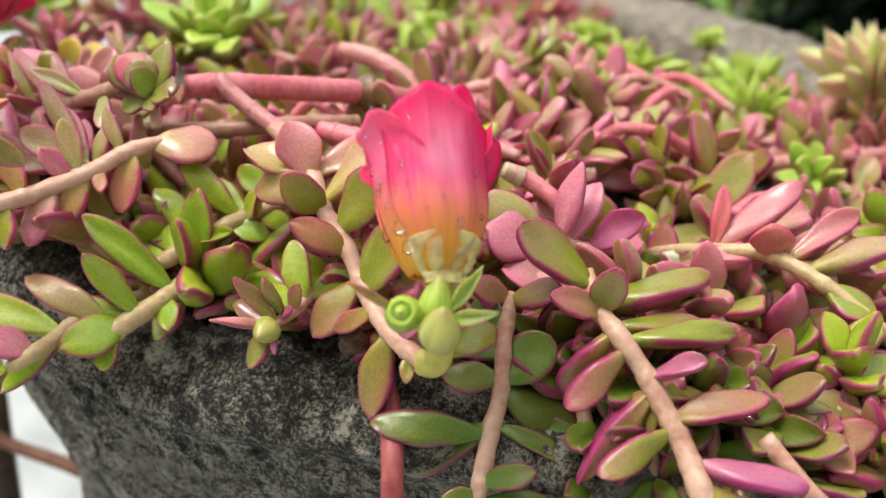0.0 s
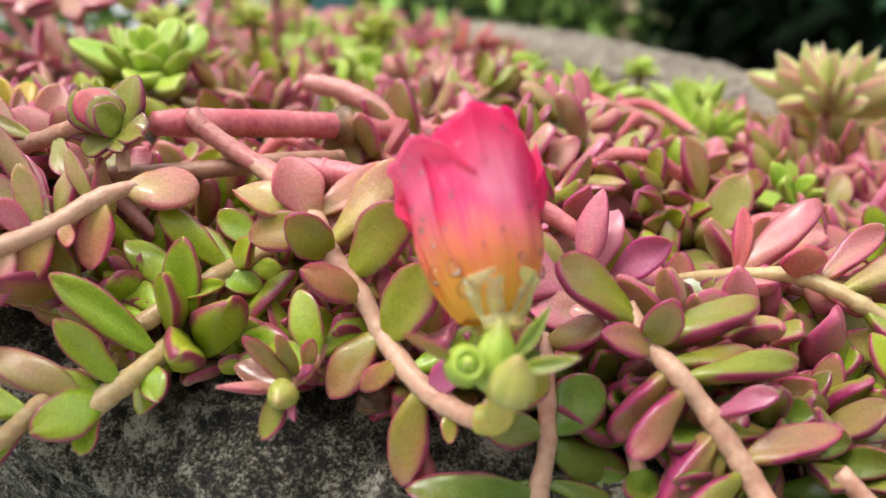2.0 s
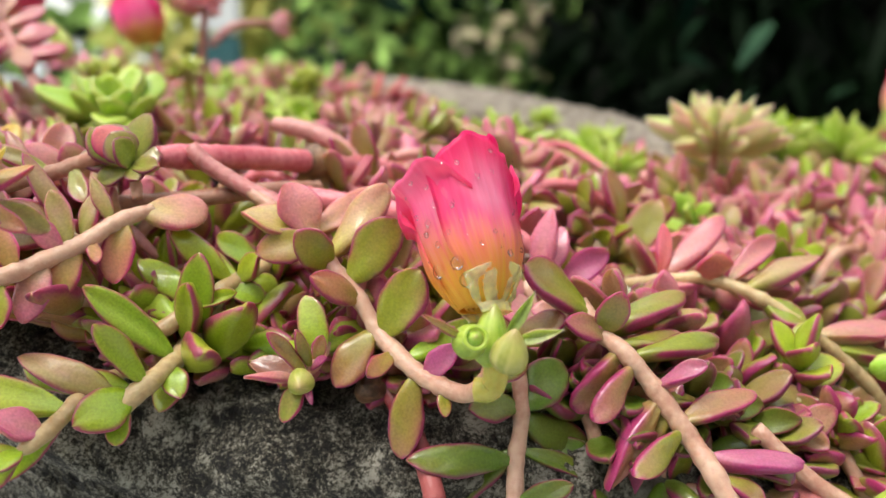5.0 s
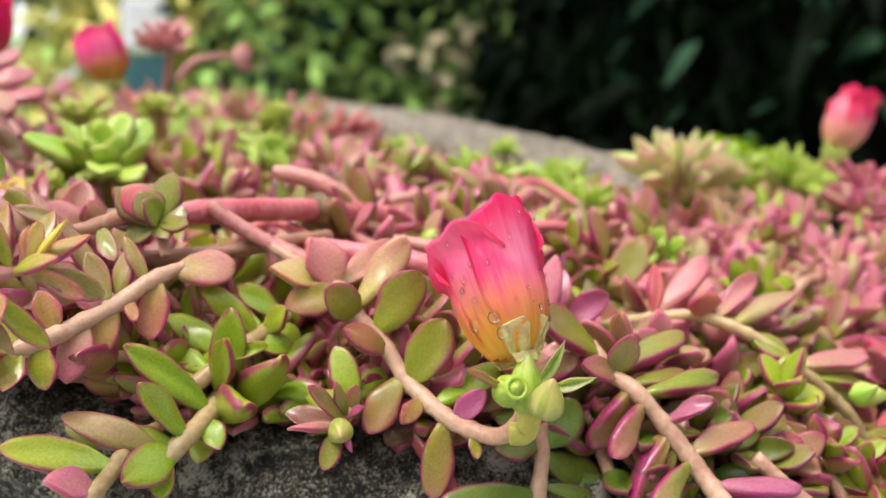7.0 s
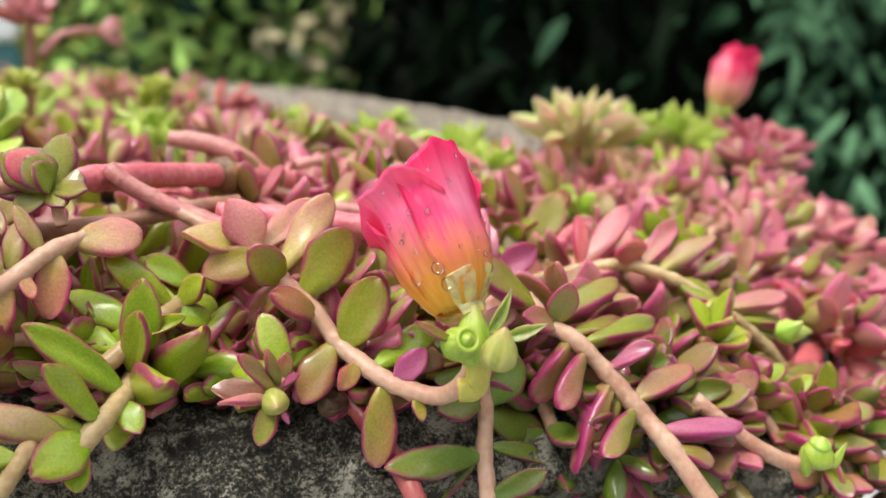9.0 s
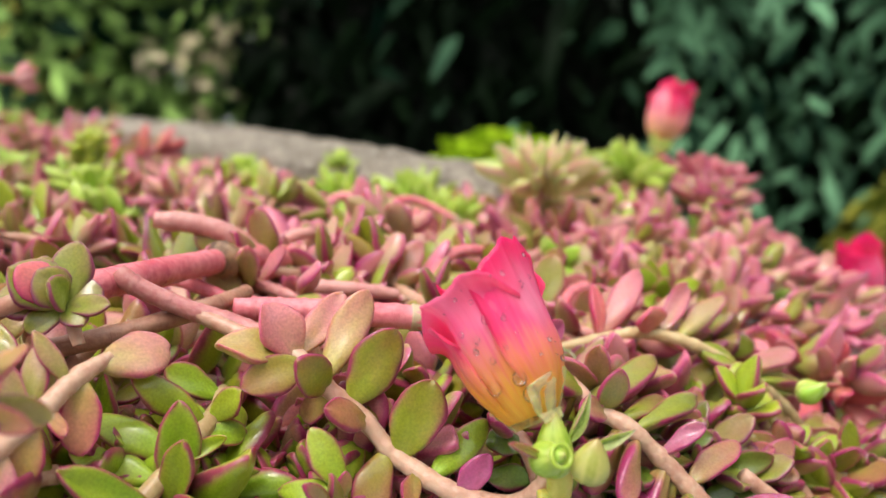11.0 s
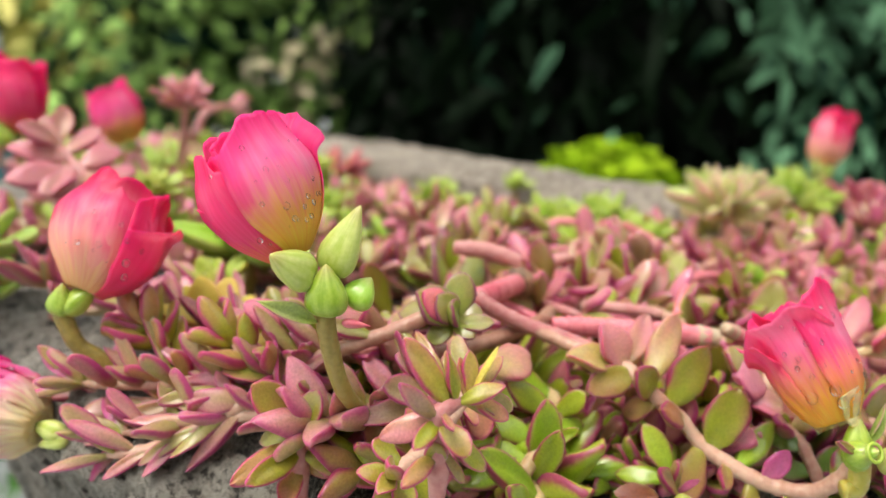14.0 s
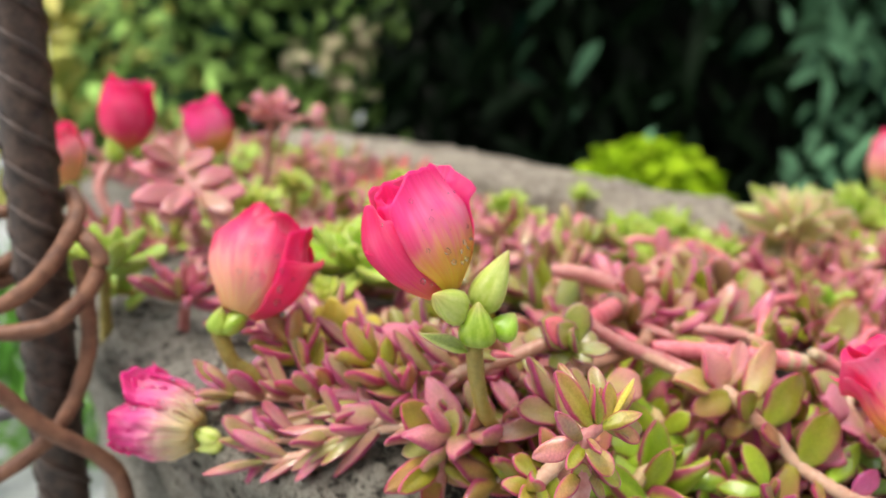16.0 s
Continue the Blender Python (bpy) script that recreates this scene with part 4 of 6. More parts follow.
sprig("sprig with broad dusty rose leaves beside the flower", [(50.6, 152.0, 384.4), (46.1, 149.0, 385.9), (42.3, 147.0, 387.4), (40.1, 146.0, 386.8), (41.7, 143.0, 382.9)], (1.0, 1.0), "dusky",
      [(0.70, 11.8, 168, 35, 6.3), (0.77, 9.8, -174, 22, 7.4), (0.99, 8.2, 180, 7, 5.4), (0.50, 12.2, 38, 74, 4.3),
       (0.41, 10.9, 49, 43, 4.5), (0.20, 10.3, -14, 37, 4.7, "magenta"), (0.17, 8.2, 14, 5, 4.2), (0.31, 12.3, 130, 32, 4.8),
       (0.08, 9.8, 35, -44, 4.2)], stem="tan")
sprig("small mauve shoot on the yellow-green sprig", [(-26.9, 148.0, 395.3), (-28.2, 148.5, 396.8), (-29.6, 149.0, 397.9)], (0.9, 0.8), "mauve",
      [(0.83, 10.4, 174, 23, 5.6), (1.00, 12.8, 154, 58, 3.4), (0.50, 8.7, 60, 58, 3.8), (1.00, 14.3, 163, -11, 4.3),
       (0.83, 10.0, 128, 40, 3.4)], stem="tan")
sprig("dusty pink sprig creeping over the rock shoulder", [(-18.6, 162.0, 390.6), (-27.7, 166.0, 399.2), (-34.5, 170.0, 403.1), (-42.7, 174.0, 405.2)], (1.1, 1.0), "dusky",
      [(0.33, 7.3, -159, 41, 4.1), (0.56, 9.2, 164, 40, 5.4), (0.67, 9.1, 72, 63, 4.9), (0.86, 7.2, -164, -4, 5.5),
       (0.96, 10.8, 156, 25, 5.0), (0.81, 7.6, -139, -37, 4.8), (0.39, 9.0, 38, 44, 4.6), (0.26, 8.2, 26, 33, 4.2)], stem="rose")
sprig("spreading sprig with slender dusky pink leaves", [(-21.4, 158.0, 409.8), (-32.3, 162.0, 405.5), (-40.7, 166.0, 402.8), (-47.9, 172.0, 398.7), (-54.4, 178.0, 395.4), (-62.2, 184.0, 392.8), (-69.0, 190.0, 392.5), (-75.0, 198.0, 393.0)], (1.3, 0.9), "mauve",
      [(0.95, 13.4, 142, 39, 3.6), (0.75, 13.9, 140, 43, 2.5), (0.97, 11.7, 151, 3, 3.6), (0.51, 11.7, 140, 43, 2.8),
       (0.70, 19.8, 108, 56, 2.7), (0.36, 12.3, 151, 54, 3.2), (0.29, 12.5, 142, 39, 2.9), (0.40, 10.3, 128, 37, 2.6),
       (0.21, 9.0, 137, 49, 2.9), (0.60, 13.2, 130, 28, 2.6), (0.80, 10.9, 163, -2, 4.1), (0.65, 14.4, 163, -12, 3.7),
       (0.52, 14.0, 166, -7, 3.2), (0.17, 10.2, 160, 18, 3.3), (0.43, 15.6, 145, -5, 4.0), (0.27, 11.5, 170, -28, 2.9),
       (0.90, 12.7, 133, 19, 3.1), (0.12, 7.9, -70, -39, 3.5)])
sprig("low sprig with slender pink-tipped leaves on the rock", [(-48.4, 171.0, 397.6), (-53.6, 170.0, 395.9), (-61.4, 173.0, 391.9), (-68.7, 176.0, 388.9), (-75.6, 180.0, 387.9)], (1.1, 0.9), "mauve",
      [(0.94, 12.4, 154, -10, 2.1), (0.91, 11.6, 147, 43, 4.3), (0.81, 11.4, 157, 30, 3.3), (0.72, 9.0, 172, -24, 2.1),
       (0.56, 9.1, 179, -38, 2.3), (0.47, 11.4, 169, -25, 2.7), (0.33, 11.9, 177, -31, 2.5), (0.19, 15.9, 173, -42, 2.5),
       (0.25, 10.0, 162, 6, 4.9), (0.46, 13.6, 143, -1, 2.9), (0.06, 13.4, -66, -64, 2.6)])
sprig("green and purple rosette on a short stem", [(-20.7, 156.0, 401.6), (-21.0, 157.0, 404.0), (-21.5, 158.0, 406.5)], (1.2, 1.0), "purple",
      [(1.00, 7.5, 160, 48, 5.5, "coral"), (1.00, 8.1, 152, 38, 6.8), (1.00, 5.7, -178, 64, 5.4), (1.00, 8.4, 35, 63, 5.0), (1.00, 5.0, -26, 27, 4.4),
       (1.00, 6.9, -48, 0, 3.0), (1.00, 9.3, 135, 5, 6.2), (1.00, 5.4, 176, -28, 3.5), (1.00, 4.7, -75, -17, 3.5),
       (1.00, 5.4, -117, 50, 4.4), (1.00, 8.8, 88, 40, 5.4)])


def bare_stem(label, pts, radii, mat, cut="dry"):
    top = thing("bare_stem", label, "stem", "bare stems")
    main = stem_part(top, pts, radii, mat, knots=0.06, step=14, sides=14, ends=(0.2, 0.0 if cut else 0.25))
    line = curve_points(pts, 14)
    total = sum((b - a).length for a, b in zip(line, line[1:]))
    gone, due = 0.0, 3.0
    for a, b in zip(line, line[1:]):
        gone += (b - a).length
        if gone > due and total - gone > 2.0:
            due += rng.uniform(3.2, 5.4)
            d = (b - a).normalized()
            r = radii[0] + (radii[1] - radii[0]) * gone / total
            stem_part(main, [b - d * 0.4, b, b + d * 0.4], (r * 1.07, r * 1.05), mat, knots=0.0, name="node_ring")
    if cut:
        a, b = Vector(pts[-1]), Vector(pts[-2])
        d = (a - b).normalized()
        r = radii[1]
        stem_part(main, [a - d * 1.2 * r, a - d * 0.1 * r, a + d * 0.9 * r], (r * 1.12, r * 0.85), cut, knots=0.3, name="cut_end", label="pale dried stump end")
    return top


bare_stem("thick smooth rose-red creeping stem with a dry node", [(-17.9, 164, 407.1), (-6, 172, 405.8), (10.1, 185, 403.1), (19.6, 192, 401.3), (32.8, 200, 397.1)], (2.15, 2.2), "red", None)
ring = stem_part(thing("stem_node", "shrivelled brown node scar on the thick stem", "stem"), [(7.6, 183, 403.5), (10.1, 185, 403.1), (12.0, 186.5, 402.8)], (2.65, 2.6), "scar", knots=0.4, name="scar")
bare_stem("curved rose stem arching over the thick one", [(2.9, 200, 409.1), (9.9, 197, 407.8), (15.7, 194, 405), (19.6, 192, 401.3)], (1.9, 1.9), "rose", None)
bare_stem("rose stem with a pale dried cut end", [(3.7, 165, 400), (13.1, 160, 399), (21.8, 154, 398.1), (29.2, 150.3, 396.9)], (1.9, 2.0), "red")
bare_stem("short rose stem ending in a pale dried knob", [(44.0, 149.0, 390.8), (41.4, 150.0, 393.4), (37.9, 151.0, 395.7), (34.8, 150.5, 397.2)], (1.2, 1.5), "red")
bare_stem("thin brown stem behind the cut one", [(22.7, 180, 397.2), (29.4, 176, 396.4), (37.5, 172, 394.7)], (1.4, 1.3), "rose", None)
bare_stem("bare red stem hanging down the rock face", [(14.1, 138, 376.2), (16.1, 134, 373.2), (18, 128, 369.5), (18.7, 122, 365.9), (19, 118.5, 360), (19, 118, 350)], (1.4, 1.6), "hanging", None)
bare_stem("pale rose stem reaching sideways through the leaves", [(90.4, 205, 386), (114.9, 212, 387), (141.3, 219, 388), (176.2, 226, 387)], (1.6, 1.4), "rose", None)
bare_stem("thin brown stem under the leaves", [(-30, 165, 399), (-15, 163, 400), (0, 165, 401), (8, 172, 400)], (1.5, 1.3), "brown", "brown")


bare_stem("rose side branch forking from the thick stem", [(-12.6, 165.4, 408.6), (-11.0, 164.2, 406.4), (-4.6, 161, 402.3), (1.4, 157, 399.7), (6.5, 150, 396.5), (8.8, 145, 392.9)], (1.5, 1.3), "rose", None)


# ---- flowers ----
def pod(name, parent, base, axis, length, radius, mat, tip=0.35, keel=0.0, label=""):
    """A pointed bud or bract: round below, drawn out to a tip."""
    d = Vector(axis).normalized()
    a = d.orthogonal().normalized()
    b = d.cross(a)
    rings, sides = 14, 18
    verts, faces, along, across = [], [], [], []
    for i in range(rings):
        u = i / (rings - 1)
        r = radius * (math.sin(math.pi * min(1.0, 0.06 + 0.94 * u ** 0.75)) ** 0.75 * (1 - tip * u) + 0.02)
        for k in range(sides):
            w = 2 * math.pi * k / sides
            rr = r * (1 + keel * math.cos(3 * w))
            verts.append((Vector(base) + d * length * u + (a * math.cos(w) + b * math.sin(w)) * rr) * 0.001)
            along.append(u)
            across.append(abs(2 * k / sides - 1))
    for i in range(rings - 1):
        for k in range(sides):
            k2 = (k + 1) % sides
            faces.append((i * sides + k, i * sides + k2, (i + 1) * sides + k2, (i + 1) * sides + k))
    faces.append(tuple(reversed(range(sides))))
    faces.append(tuple(range((rings - 1) * sides, rings * sides)))
    return part_mesh(name, mesh_from(name, verts, faces, mat, {"along": along, "across": across}), parent, label=label)


def profile(v, top, foot=(0.42, 0.5, 1.5)):
    """Radius of a closed flower at height v, for a largest radius of 1; foot: radius below, where it is widest, roundness."""
    low, span, power = foot
    grow = low + (1 - low) * (1 - (1 - min(1.0, max(0.0, v) / span)) ** power)
    return grow * (1 - (1 - top) * smooth((v - 0.55) / 0.45))


def flower_frame(base, axis, spin):
    d = Vector(axis).normalized()
    a = Vector((0, -1, 0)) - d * d.dot(Vector((0, -1, 0)))
    a.normalize()
    b = d.cross(a)
    c, s = math.cos(radians(spin)), math.sin(radians(spin))
    return Vector(base), d, a * c + b * s, b * c - a * s


def petal(parent, place, height, radius, az, half, mat, r, inset, curl, top, flare, spiral, reach=None, skew=None, twist=None, foot=(0.42, 0.5, 1.5), warm=0.0, lean=0.0, lip=0.0, crumple=0.0, start=0.0, ruffle=1.0, name="petal"):
    """One petal wrapped round the flower's axis; az is its middle, half its half angle in degrees.
    lean: how far it opens outwards; lip: how far its rim rolls over; crumple: creases; start: height of its foot."""
    base, d, a, b = place
    nu, nv = 25, 28
    ph = r.random() * 9
    out, inn, along, across = [], [], [], []
    reach = r.uniform(0.94, 1.02) if reach is None else reach
    skew = r.uniform(0.02, 0.14) if skew is None else skew
    twist = r.uniform(18, 40) if twist is None else twist
    for j in range(nv):
        v = j / (nv - 1)
        for i in range(nu):
            u = 2 * i / (nu - 1) - 1
            edge = 1 - 0.20 * abs(u) ** 2.4 - skew * u + 0.045 * ruffle * math.sin(u * 6 + ph) + 0.008 * math.sin(u * 15 + 2 * ph) + 0.004 * math.sin(u * 31 + ph) + 0.012 * math.exp(-(u * 6 - 0.6) ** 2)
            h = start + v * (reach * edge - start)
            wide = 0.78 + 0.22 * smooth(v / 0.45)
            ang = radians(az + u * half * wide - twist * (v - 0.5))
            rr = radius * profile(min(1, h), top, foot) * (1 - inset)
            rr *= 1 + spiral * (u - 0.3) * (0.25 + 0.75 * v) + 0.025 * math.sin(u * 3.1 + ph + v * 2)
            rr += radius * curl * smooth((v - 0.82) / 0.18) ** 1.5 * (0.45 + 0.35 * math.cos(2.2 * u) + 0.2 * math.sin(u * 4 + ph))
            rr += radius * flare * smooth((u - 0.45) / 0.55) ** 1.5 * smooth((v - 0.5) / 0.4)
            rr += radius * lean * max(0.0, v - 0.25) ** 1.3 * math.cos(1.2 * u)
            roll = lip * smooth((v - 0.78) / 0.22) * (0.75 + 0.25 * math.sin(3.7 * u + ph))
            rr += radius * 0.55 * roll
            h -= 0.10 * roll * smooth((v - 0.86) / 0.14)
            p = Vector((u * 2.2 + ph, v * 2.6, ph))
            rr += radius * ruffle * (0.014 * math.sin(u * 14 + ph + 3 * v) + 0.09 * noise.noise(p) + 0.035 * noise.noise(p * 2.7)) * v
            # lengthwise folds, and creases of a crumpled skin
            rr += radius * 0.02 * math.sin(u * 9 + 2 * ph) * smooth(v / 0.3) + radius * crumple * noise.fractal(p * 2.4, 0.8, 2.2, 3)
            q = base + d * (height * h) + (a * math.cos(ang) + b * math.sin(ang)) * max(rr, 0.3)
            t = 0.22 * (1 - 0.6 * v)
            inward = (a * math.cos(ang) + b * math.sin(ang)) * t
            out.append(q * 0.001)
            inn.append((q - inward) * 0.001)
            along.append(h if name == "petal" else v)
            across.append(u * 0.5 + 0.5)
    n = nu * nv
    faces = []
    for j in range(nv - 1):
        for i in range(nu - 1):
            p = j * nu + i
            faces.append((p, p + 1, p + nu + 1, p + nu))
            faces.append((n + p, n + p + nu, n + p + nu + 1, n + p + 1))
    ring_ids = [i for i in range(nu)] + [j * nu + nu - 1 for j in range(1, nv)] + [(nv - 1) * nu + i for i in range(nu - 2, -1, -1)] + [j * nu for j in range(nv - 2, 0, -1)]
    for k in range(len(ring_ids)):
        p, q = ring_ids[k], ring_ids[(k + 1) % len(ring_ids)]
        faces.append((q, p, n + p, n + q))
    return part_mesh(name, mesh_from(name, out + inn, faces, mat, {"along": along * 2, "across": across * 2, "warm": [warm] * (2 * n)}), parent)


def flower(label, base, tip, radius, spin, seed, mat=None, warmth=0.0, crease=0.0, layers=((3, 0.0, 98), (3, 0.20, 95), (3, 0.42, 100), (2, 0.65, 120)), top=0.86, curl=0.10, flare=0.0, spiral=-0.11, outer=(), foot=(0.42, 0.5, 1.5)):
    """A closed flower; outer: its visible petals as (azimuth, half angle, inset, reach, curl, skew, twist, horn, further petal settings)."""
    mat = mat or PETAL
    axis = Vector(tip) - Vector(base)
    r = random.Random(seed)
    thing_ = thing("portulaca_flower", label, "flower", "closed pink flowers")
    place = flower_frame(base, axis, spin)
    for az, half, inset, reach, bend, skew, twist, horn, more in outer:
        more = dict(more)
        petal(thing_, place, axis.length, radius, az, half, more.pop("mat", mat), r, inset, bend, top, horn, spiral, reach, skew, twist, foot, **more)
    for count, inset, half in layers[1 if outer else 0:]:
        for k in range(count):
            petal(thing_, place, axis.length * (1 - 0.36 * inset), radius, 360 * k / count + 60 * inset + r.uniform(-9, 9), half, mat, r, inset + 0.012 * k, curl * (1 - inset) * r.uniform(0.2, 1.6), top - 0.25 * inset, flare * r.uniform(0, 1), spiral, foot=foot, warm=warmth + r.uniform(-0.06, 0.06), crumple=crease, lip=0.25 * r.random())
    return thing_, place, axis.length, radius, top, foot


def water_drops(info, spots):
    """Drops on a flower: (azimuth, height, size in mm) each."""
    thing_, (base, d, a, b), height, radius, top, foot = info
    skin = []
    for ob in thing_.children:
        if ob.name.startswith("petal"):
            for vert in ob.data.vertices:
                q = vert.co * 1000 - base
                out = q - d * q.dot(d)
                skin.append((q.dot(d) / height, math.degrees(math.atan2(out.dot(b), out.dot(a))), out.length))
    for az, v, size in spots:
        w = radians(az)
        side = a * math.cos(w) + b * math.sin(w)
        near = [r for h, g, r in skin if abs(h - v) < 0.05 and abs((g - az + 180) % 360 - 180) < 7]
        q = base + d * (height * v) + side * (max(near) if near else radius * profile(v, top, foot))
        x = d.cross(side)
        m = Matrix((x * size, d * size * 1.1, side * size * 0.6)).transposed().to_4x4()
        ob = new("water_drop", DROP)
        ob.matrix_world = Matrix.Scale(0.001, 4) @ Matrix.Translation(q) @ m
        tagged(ob, "clear rain drop clinging to a pink petal", "water drop", "rain drops")


bm = bmesh.new()
bmesh.ops.create_uvsphere(bm, u_segments=18, v_segments=12, radius=1.0)
DROP = bpy.data.meshes.new("water_drop")
bm.to_mesh(DROP)
bm.free()
DROP.polygons.foreach_set("use_smooth", [True] * len(DROP.polygons))
DROP.materials.append(WATER)

def sprinkle(seed, count, low, high):
    r = random.Random(seed)
    return [(r.uniform(-75, 85), r.uniform(low, high), 0.1 + 0.28 * r.random() ** 2.2) for k in range(count)]


# the main flower
f1 = flower("closed wilting pink portulaca flower with orange base and rain drops", (24.2, 118.4, 392.6), (22.8, 129.6, 411.4), 6.8, 0, 3, top=1.0, curl=0.16, flare=0.2, spiral=-0.05, foot=(0.50, 0.42, 2.1),
            layers=((3, 0.0, 98), (3, 0.34, 95), (3, 0.5, 100), (2, 0.7, 120)),
            outer=((18, 58, -0.03, 0.96, 0.05, 0.04, 14, 0.0, {"warm": 0.02, "lip": 0.12, "ruffle": 0.7}),
                   (-58, 62, 0.06, 0.85, 0.10, -0.06, 16, 0.0, {"warm": 0.06, "lean": 0.30, "lip": 0.42}),
                   (-128, 52, 0.02, 0.72, 0.20, 0.0, 14, 0.0, {"warm": 0.04, "lean": 0.2, "lip": 0.3}),
                   (62, 34, 0.07, 0.80, 0.02, -0.14, 2, 0.36, {"warm": -0.12, "mat": PETAL_RED, "ruffle": 0.6}), (120, 50, 0.04, 0.9, 0.12, 0.0, 6, 0.0, {"lip": 0.2}),
                   (178, 74, 0.05, 0.86, 0.10, 0.0, 10, 0.0, {"lip": 0.15}),
                   (34, 66, 0.12, 0.97, 0.02, 0.0, 10, 0.0, {"lip": 0.1, "ruffle": 0.6})))
petal(f1[0], f1[1], f1[2], f1[3], 20, 50, HUSK, random.Random(8), -0.05, 0.0, 1.0, 0.0, 0.0, 0.20, 0.0, 0, f1[5], ruffle=0.3, crumple=0.018, start=-0.06, name="husk")
petal(f1[0], f1[1], f1[2], f1[3], 140, 80, HUSK, random.Random(9), -0.05, 0.0, 1.0, 0.0, 0.0, 0.16, 0.0, 0, f1[5], crumple=0.05, start=-0.05, name="husk")
water_drops(f1, [(-66, 0.22, 0.95), (-33, 0.22, 0.85), (-28, 0.12, 0.88), (84, 0.21, 0.8), (-42, 0.58, 0.5), (-52, 0.36, 0.4), (-34, 0.40, 0.3), (-20, 0.45, 0.34), (4, 0.70, 0.38), (58, 0.52, 0.36), (30, 0.24, 0.4),
                 (-58, 0.50, 0.42), (-64, 0.44, 0.36), (-26, 0.55, 0.3), (12, 0.36, 0.26), (-14, 0.78, 0.3), (-48, 0.70, 0.3), (24, 0.86, 0.28), (-4, 0.30, 0.24)] + sprinkle(5, 30, 0.26, 0.9))
pod("ovary", f1[0], (24.0, 114.2, 386.0), (0.1, 0.15, 1), 8.5, 2.4, CALYX, 0.1, 0.05)
pod("round_bud", f1[0], (24.8, 109.6, 387.2), (0.08, -0.25, 1), 6.0, 2.5, CALYX_OLIVE, 0.2, 0.05, "round olive green bud")
rb = pod("ring_bud", f1[0], (20.8, 113.6, 389.5), (-0.05, -0.85, 0.45), 4.8, 2.2, CALYX, 0.05, 0.0, "green bud with a bright open ring")
pod("ring_centre", rb, (20.7, 110.9, 391.0), (-0.05, -0.85, 0.45), 2.6, 1.12, CALYX_BRIGHT, 0.2, 0.0, "bright green glossy centre")
ring_axis = Vector((-0.05, -0.85, 0.45)).normalized()
ring_side = ring_axis.orthogonal().normalized()
for ring_r, ring_t, ring_mat, ring_name in ((1.35, 0.30, CALYX, "outer_rim"),):
    loop = [mm(Vector((20.65, 109.3, 391.75)) + ring_r * (ring_side * math.cos(w) + ring_axis.cross(ring_side) * math.sin(w))) for w in np.linspace(0, 2 * math.pi, 29)]
    ring_v, ring_f = tube(loop, lambda q: 0.001 * ring_t, 8, False)
    part_mesh(ring_name, mesh_from(ring_name, ring_v, ring_f, ring_mat, {"along": [0.3] * len(ring_v), "across": [0.5] * len(ring_v)}), rb)
put_leaf(f1[0], "sepal", (26.0, 110.5, 390.5), (0.9, -0.45, 0.35), 6.4, 1.8, (0, -1, 0.4), "sepal")
put_leaf(f1[0], "sepal", (26.0, 114.0, 390.0), (0.55, 0.0, 0.85), 7.0, 1.8, (0, -1, 0.4), "sepal")
put_leaf(f1[0], "wine", (21.0, 112.5, 390.0), (-0.85, -0.1, 0.55), 8.0, 1.2, (0, -1, 0.4), "sepal")
stem_part(f1[0], [(22.6, 115.5, 382.6), (24.5, 114.5, 383.0), (25.0, 114.5, 386.0), (24.2, 115.0, 389.5)], (1.6, 1.7), "yellow", 0.0, "pedicel")

# the tall flower with green bracts
f2 = flower("closed bright pink portulaca flower on a tall stalk", (-51.0, 152.1, 423.0), (-56.5, 156.3, 441.9), 8.0, 0, 11, PETAL_BRIGHT, top=0.70, curl=0.02, flare=0.0, foot=(0.36, 0.50, 1.9),
            layers=((3, 0.0, 98), (3, 0.22, 95), (3, 0.42, 100), (2, 0.66, 120)),
            outer=((26, 66, 0.0, 1.0, 0.02, 0.02, 10, 0.0, {"ruffle": 0.5, "lip": 0.06, "warm": 0.12}), (104, 40, 0.04, 0.97, 0.40, -0.05, -6, 0.0, {"lip": 0.3, "ruffle": 0.6}),
                   (-66, 46, -0.05, 0.84, 0.0, 0.10, 30, 0.0, {"warm": -0.06, "mat": PETAL_RED, "lip": 0.10, "lean": -0.10, "ruffle": 0.8}), (-112, 40, 0.02, 0.56, 0.10, 0.0, 10, 0.0, {"warm": -0.1, "mat": PETAL_RED, "lip": 0.25}),
                   (190, 80, 0.05, 0.97, 0.04, 0.0, 10, 0.0, {"ruffle": 0.5})))
water_drops(f2, [(10, 0.5, 0.35), (-20, 0.42, 0.3), (5, 0.25, 0.4), (-5, 0.62, 0.4), (35, 0.3, 0.35), (20, 0.3, 0.28), (-40, 0.2, 0.4), (45, 0.45, 0.3), (0, 0.35, 0.5), (28, 0.22, 0.35)] + sprinkle(6, 18, 0.15, 0.85))
pod("sepal", f2[0], (-46.8, 148.1, 420.4), (0.38, -0.3, 1), 11.0, 3.2, CALYX_PALE, 0.45, 0.12, "large pale green bract")
pod("sepal", f2[0], (-49.9, 148.6, 420.3), (-0.66, -0.40, 0.50), 9.2, 3.0, CALYX_PALE, 0.35, 0.12)
pod("round_bud", f2[0], (-48.3, 145.8, 415.4), (-0.05, -0.1, 1), 7.5, 3.3, CALYX, 0.35, 0.1, "green ribbed bud")
pod("round_bud", f2[0], (-44.8, 145.8, 415.9), (0.5, -0.1, 0.7), 5.0, 2.4, CALYX_BRIGHT, 0.15, 0.12, "bright green crinkled bud")
put_leaf(f2[0], "sepal", (-49.8, 146.8, 414.4), (-0.9, 0.1, 0.45), 9.5, 2.6, (0, -1, 0.4), "bract")
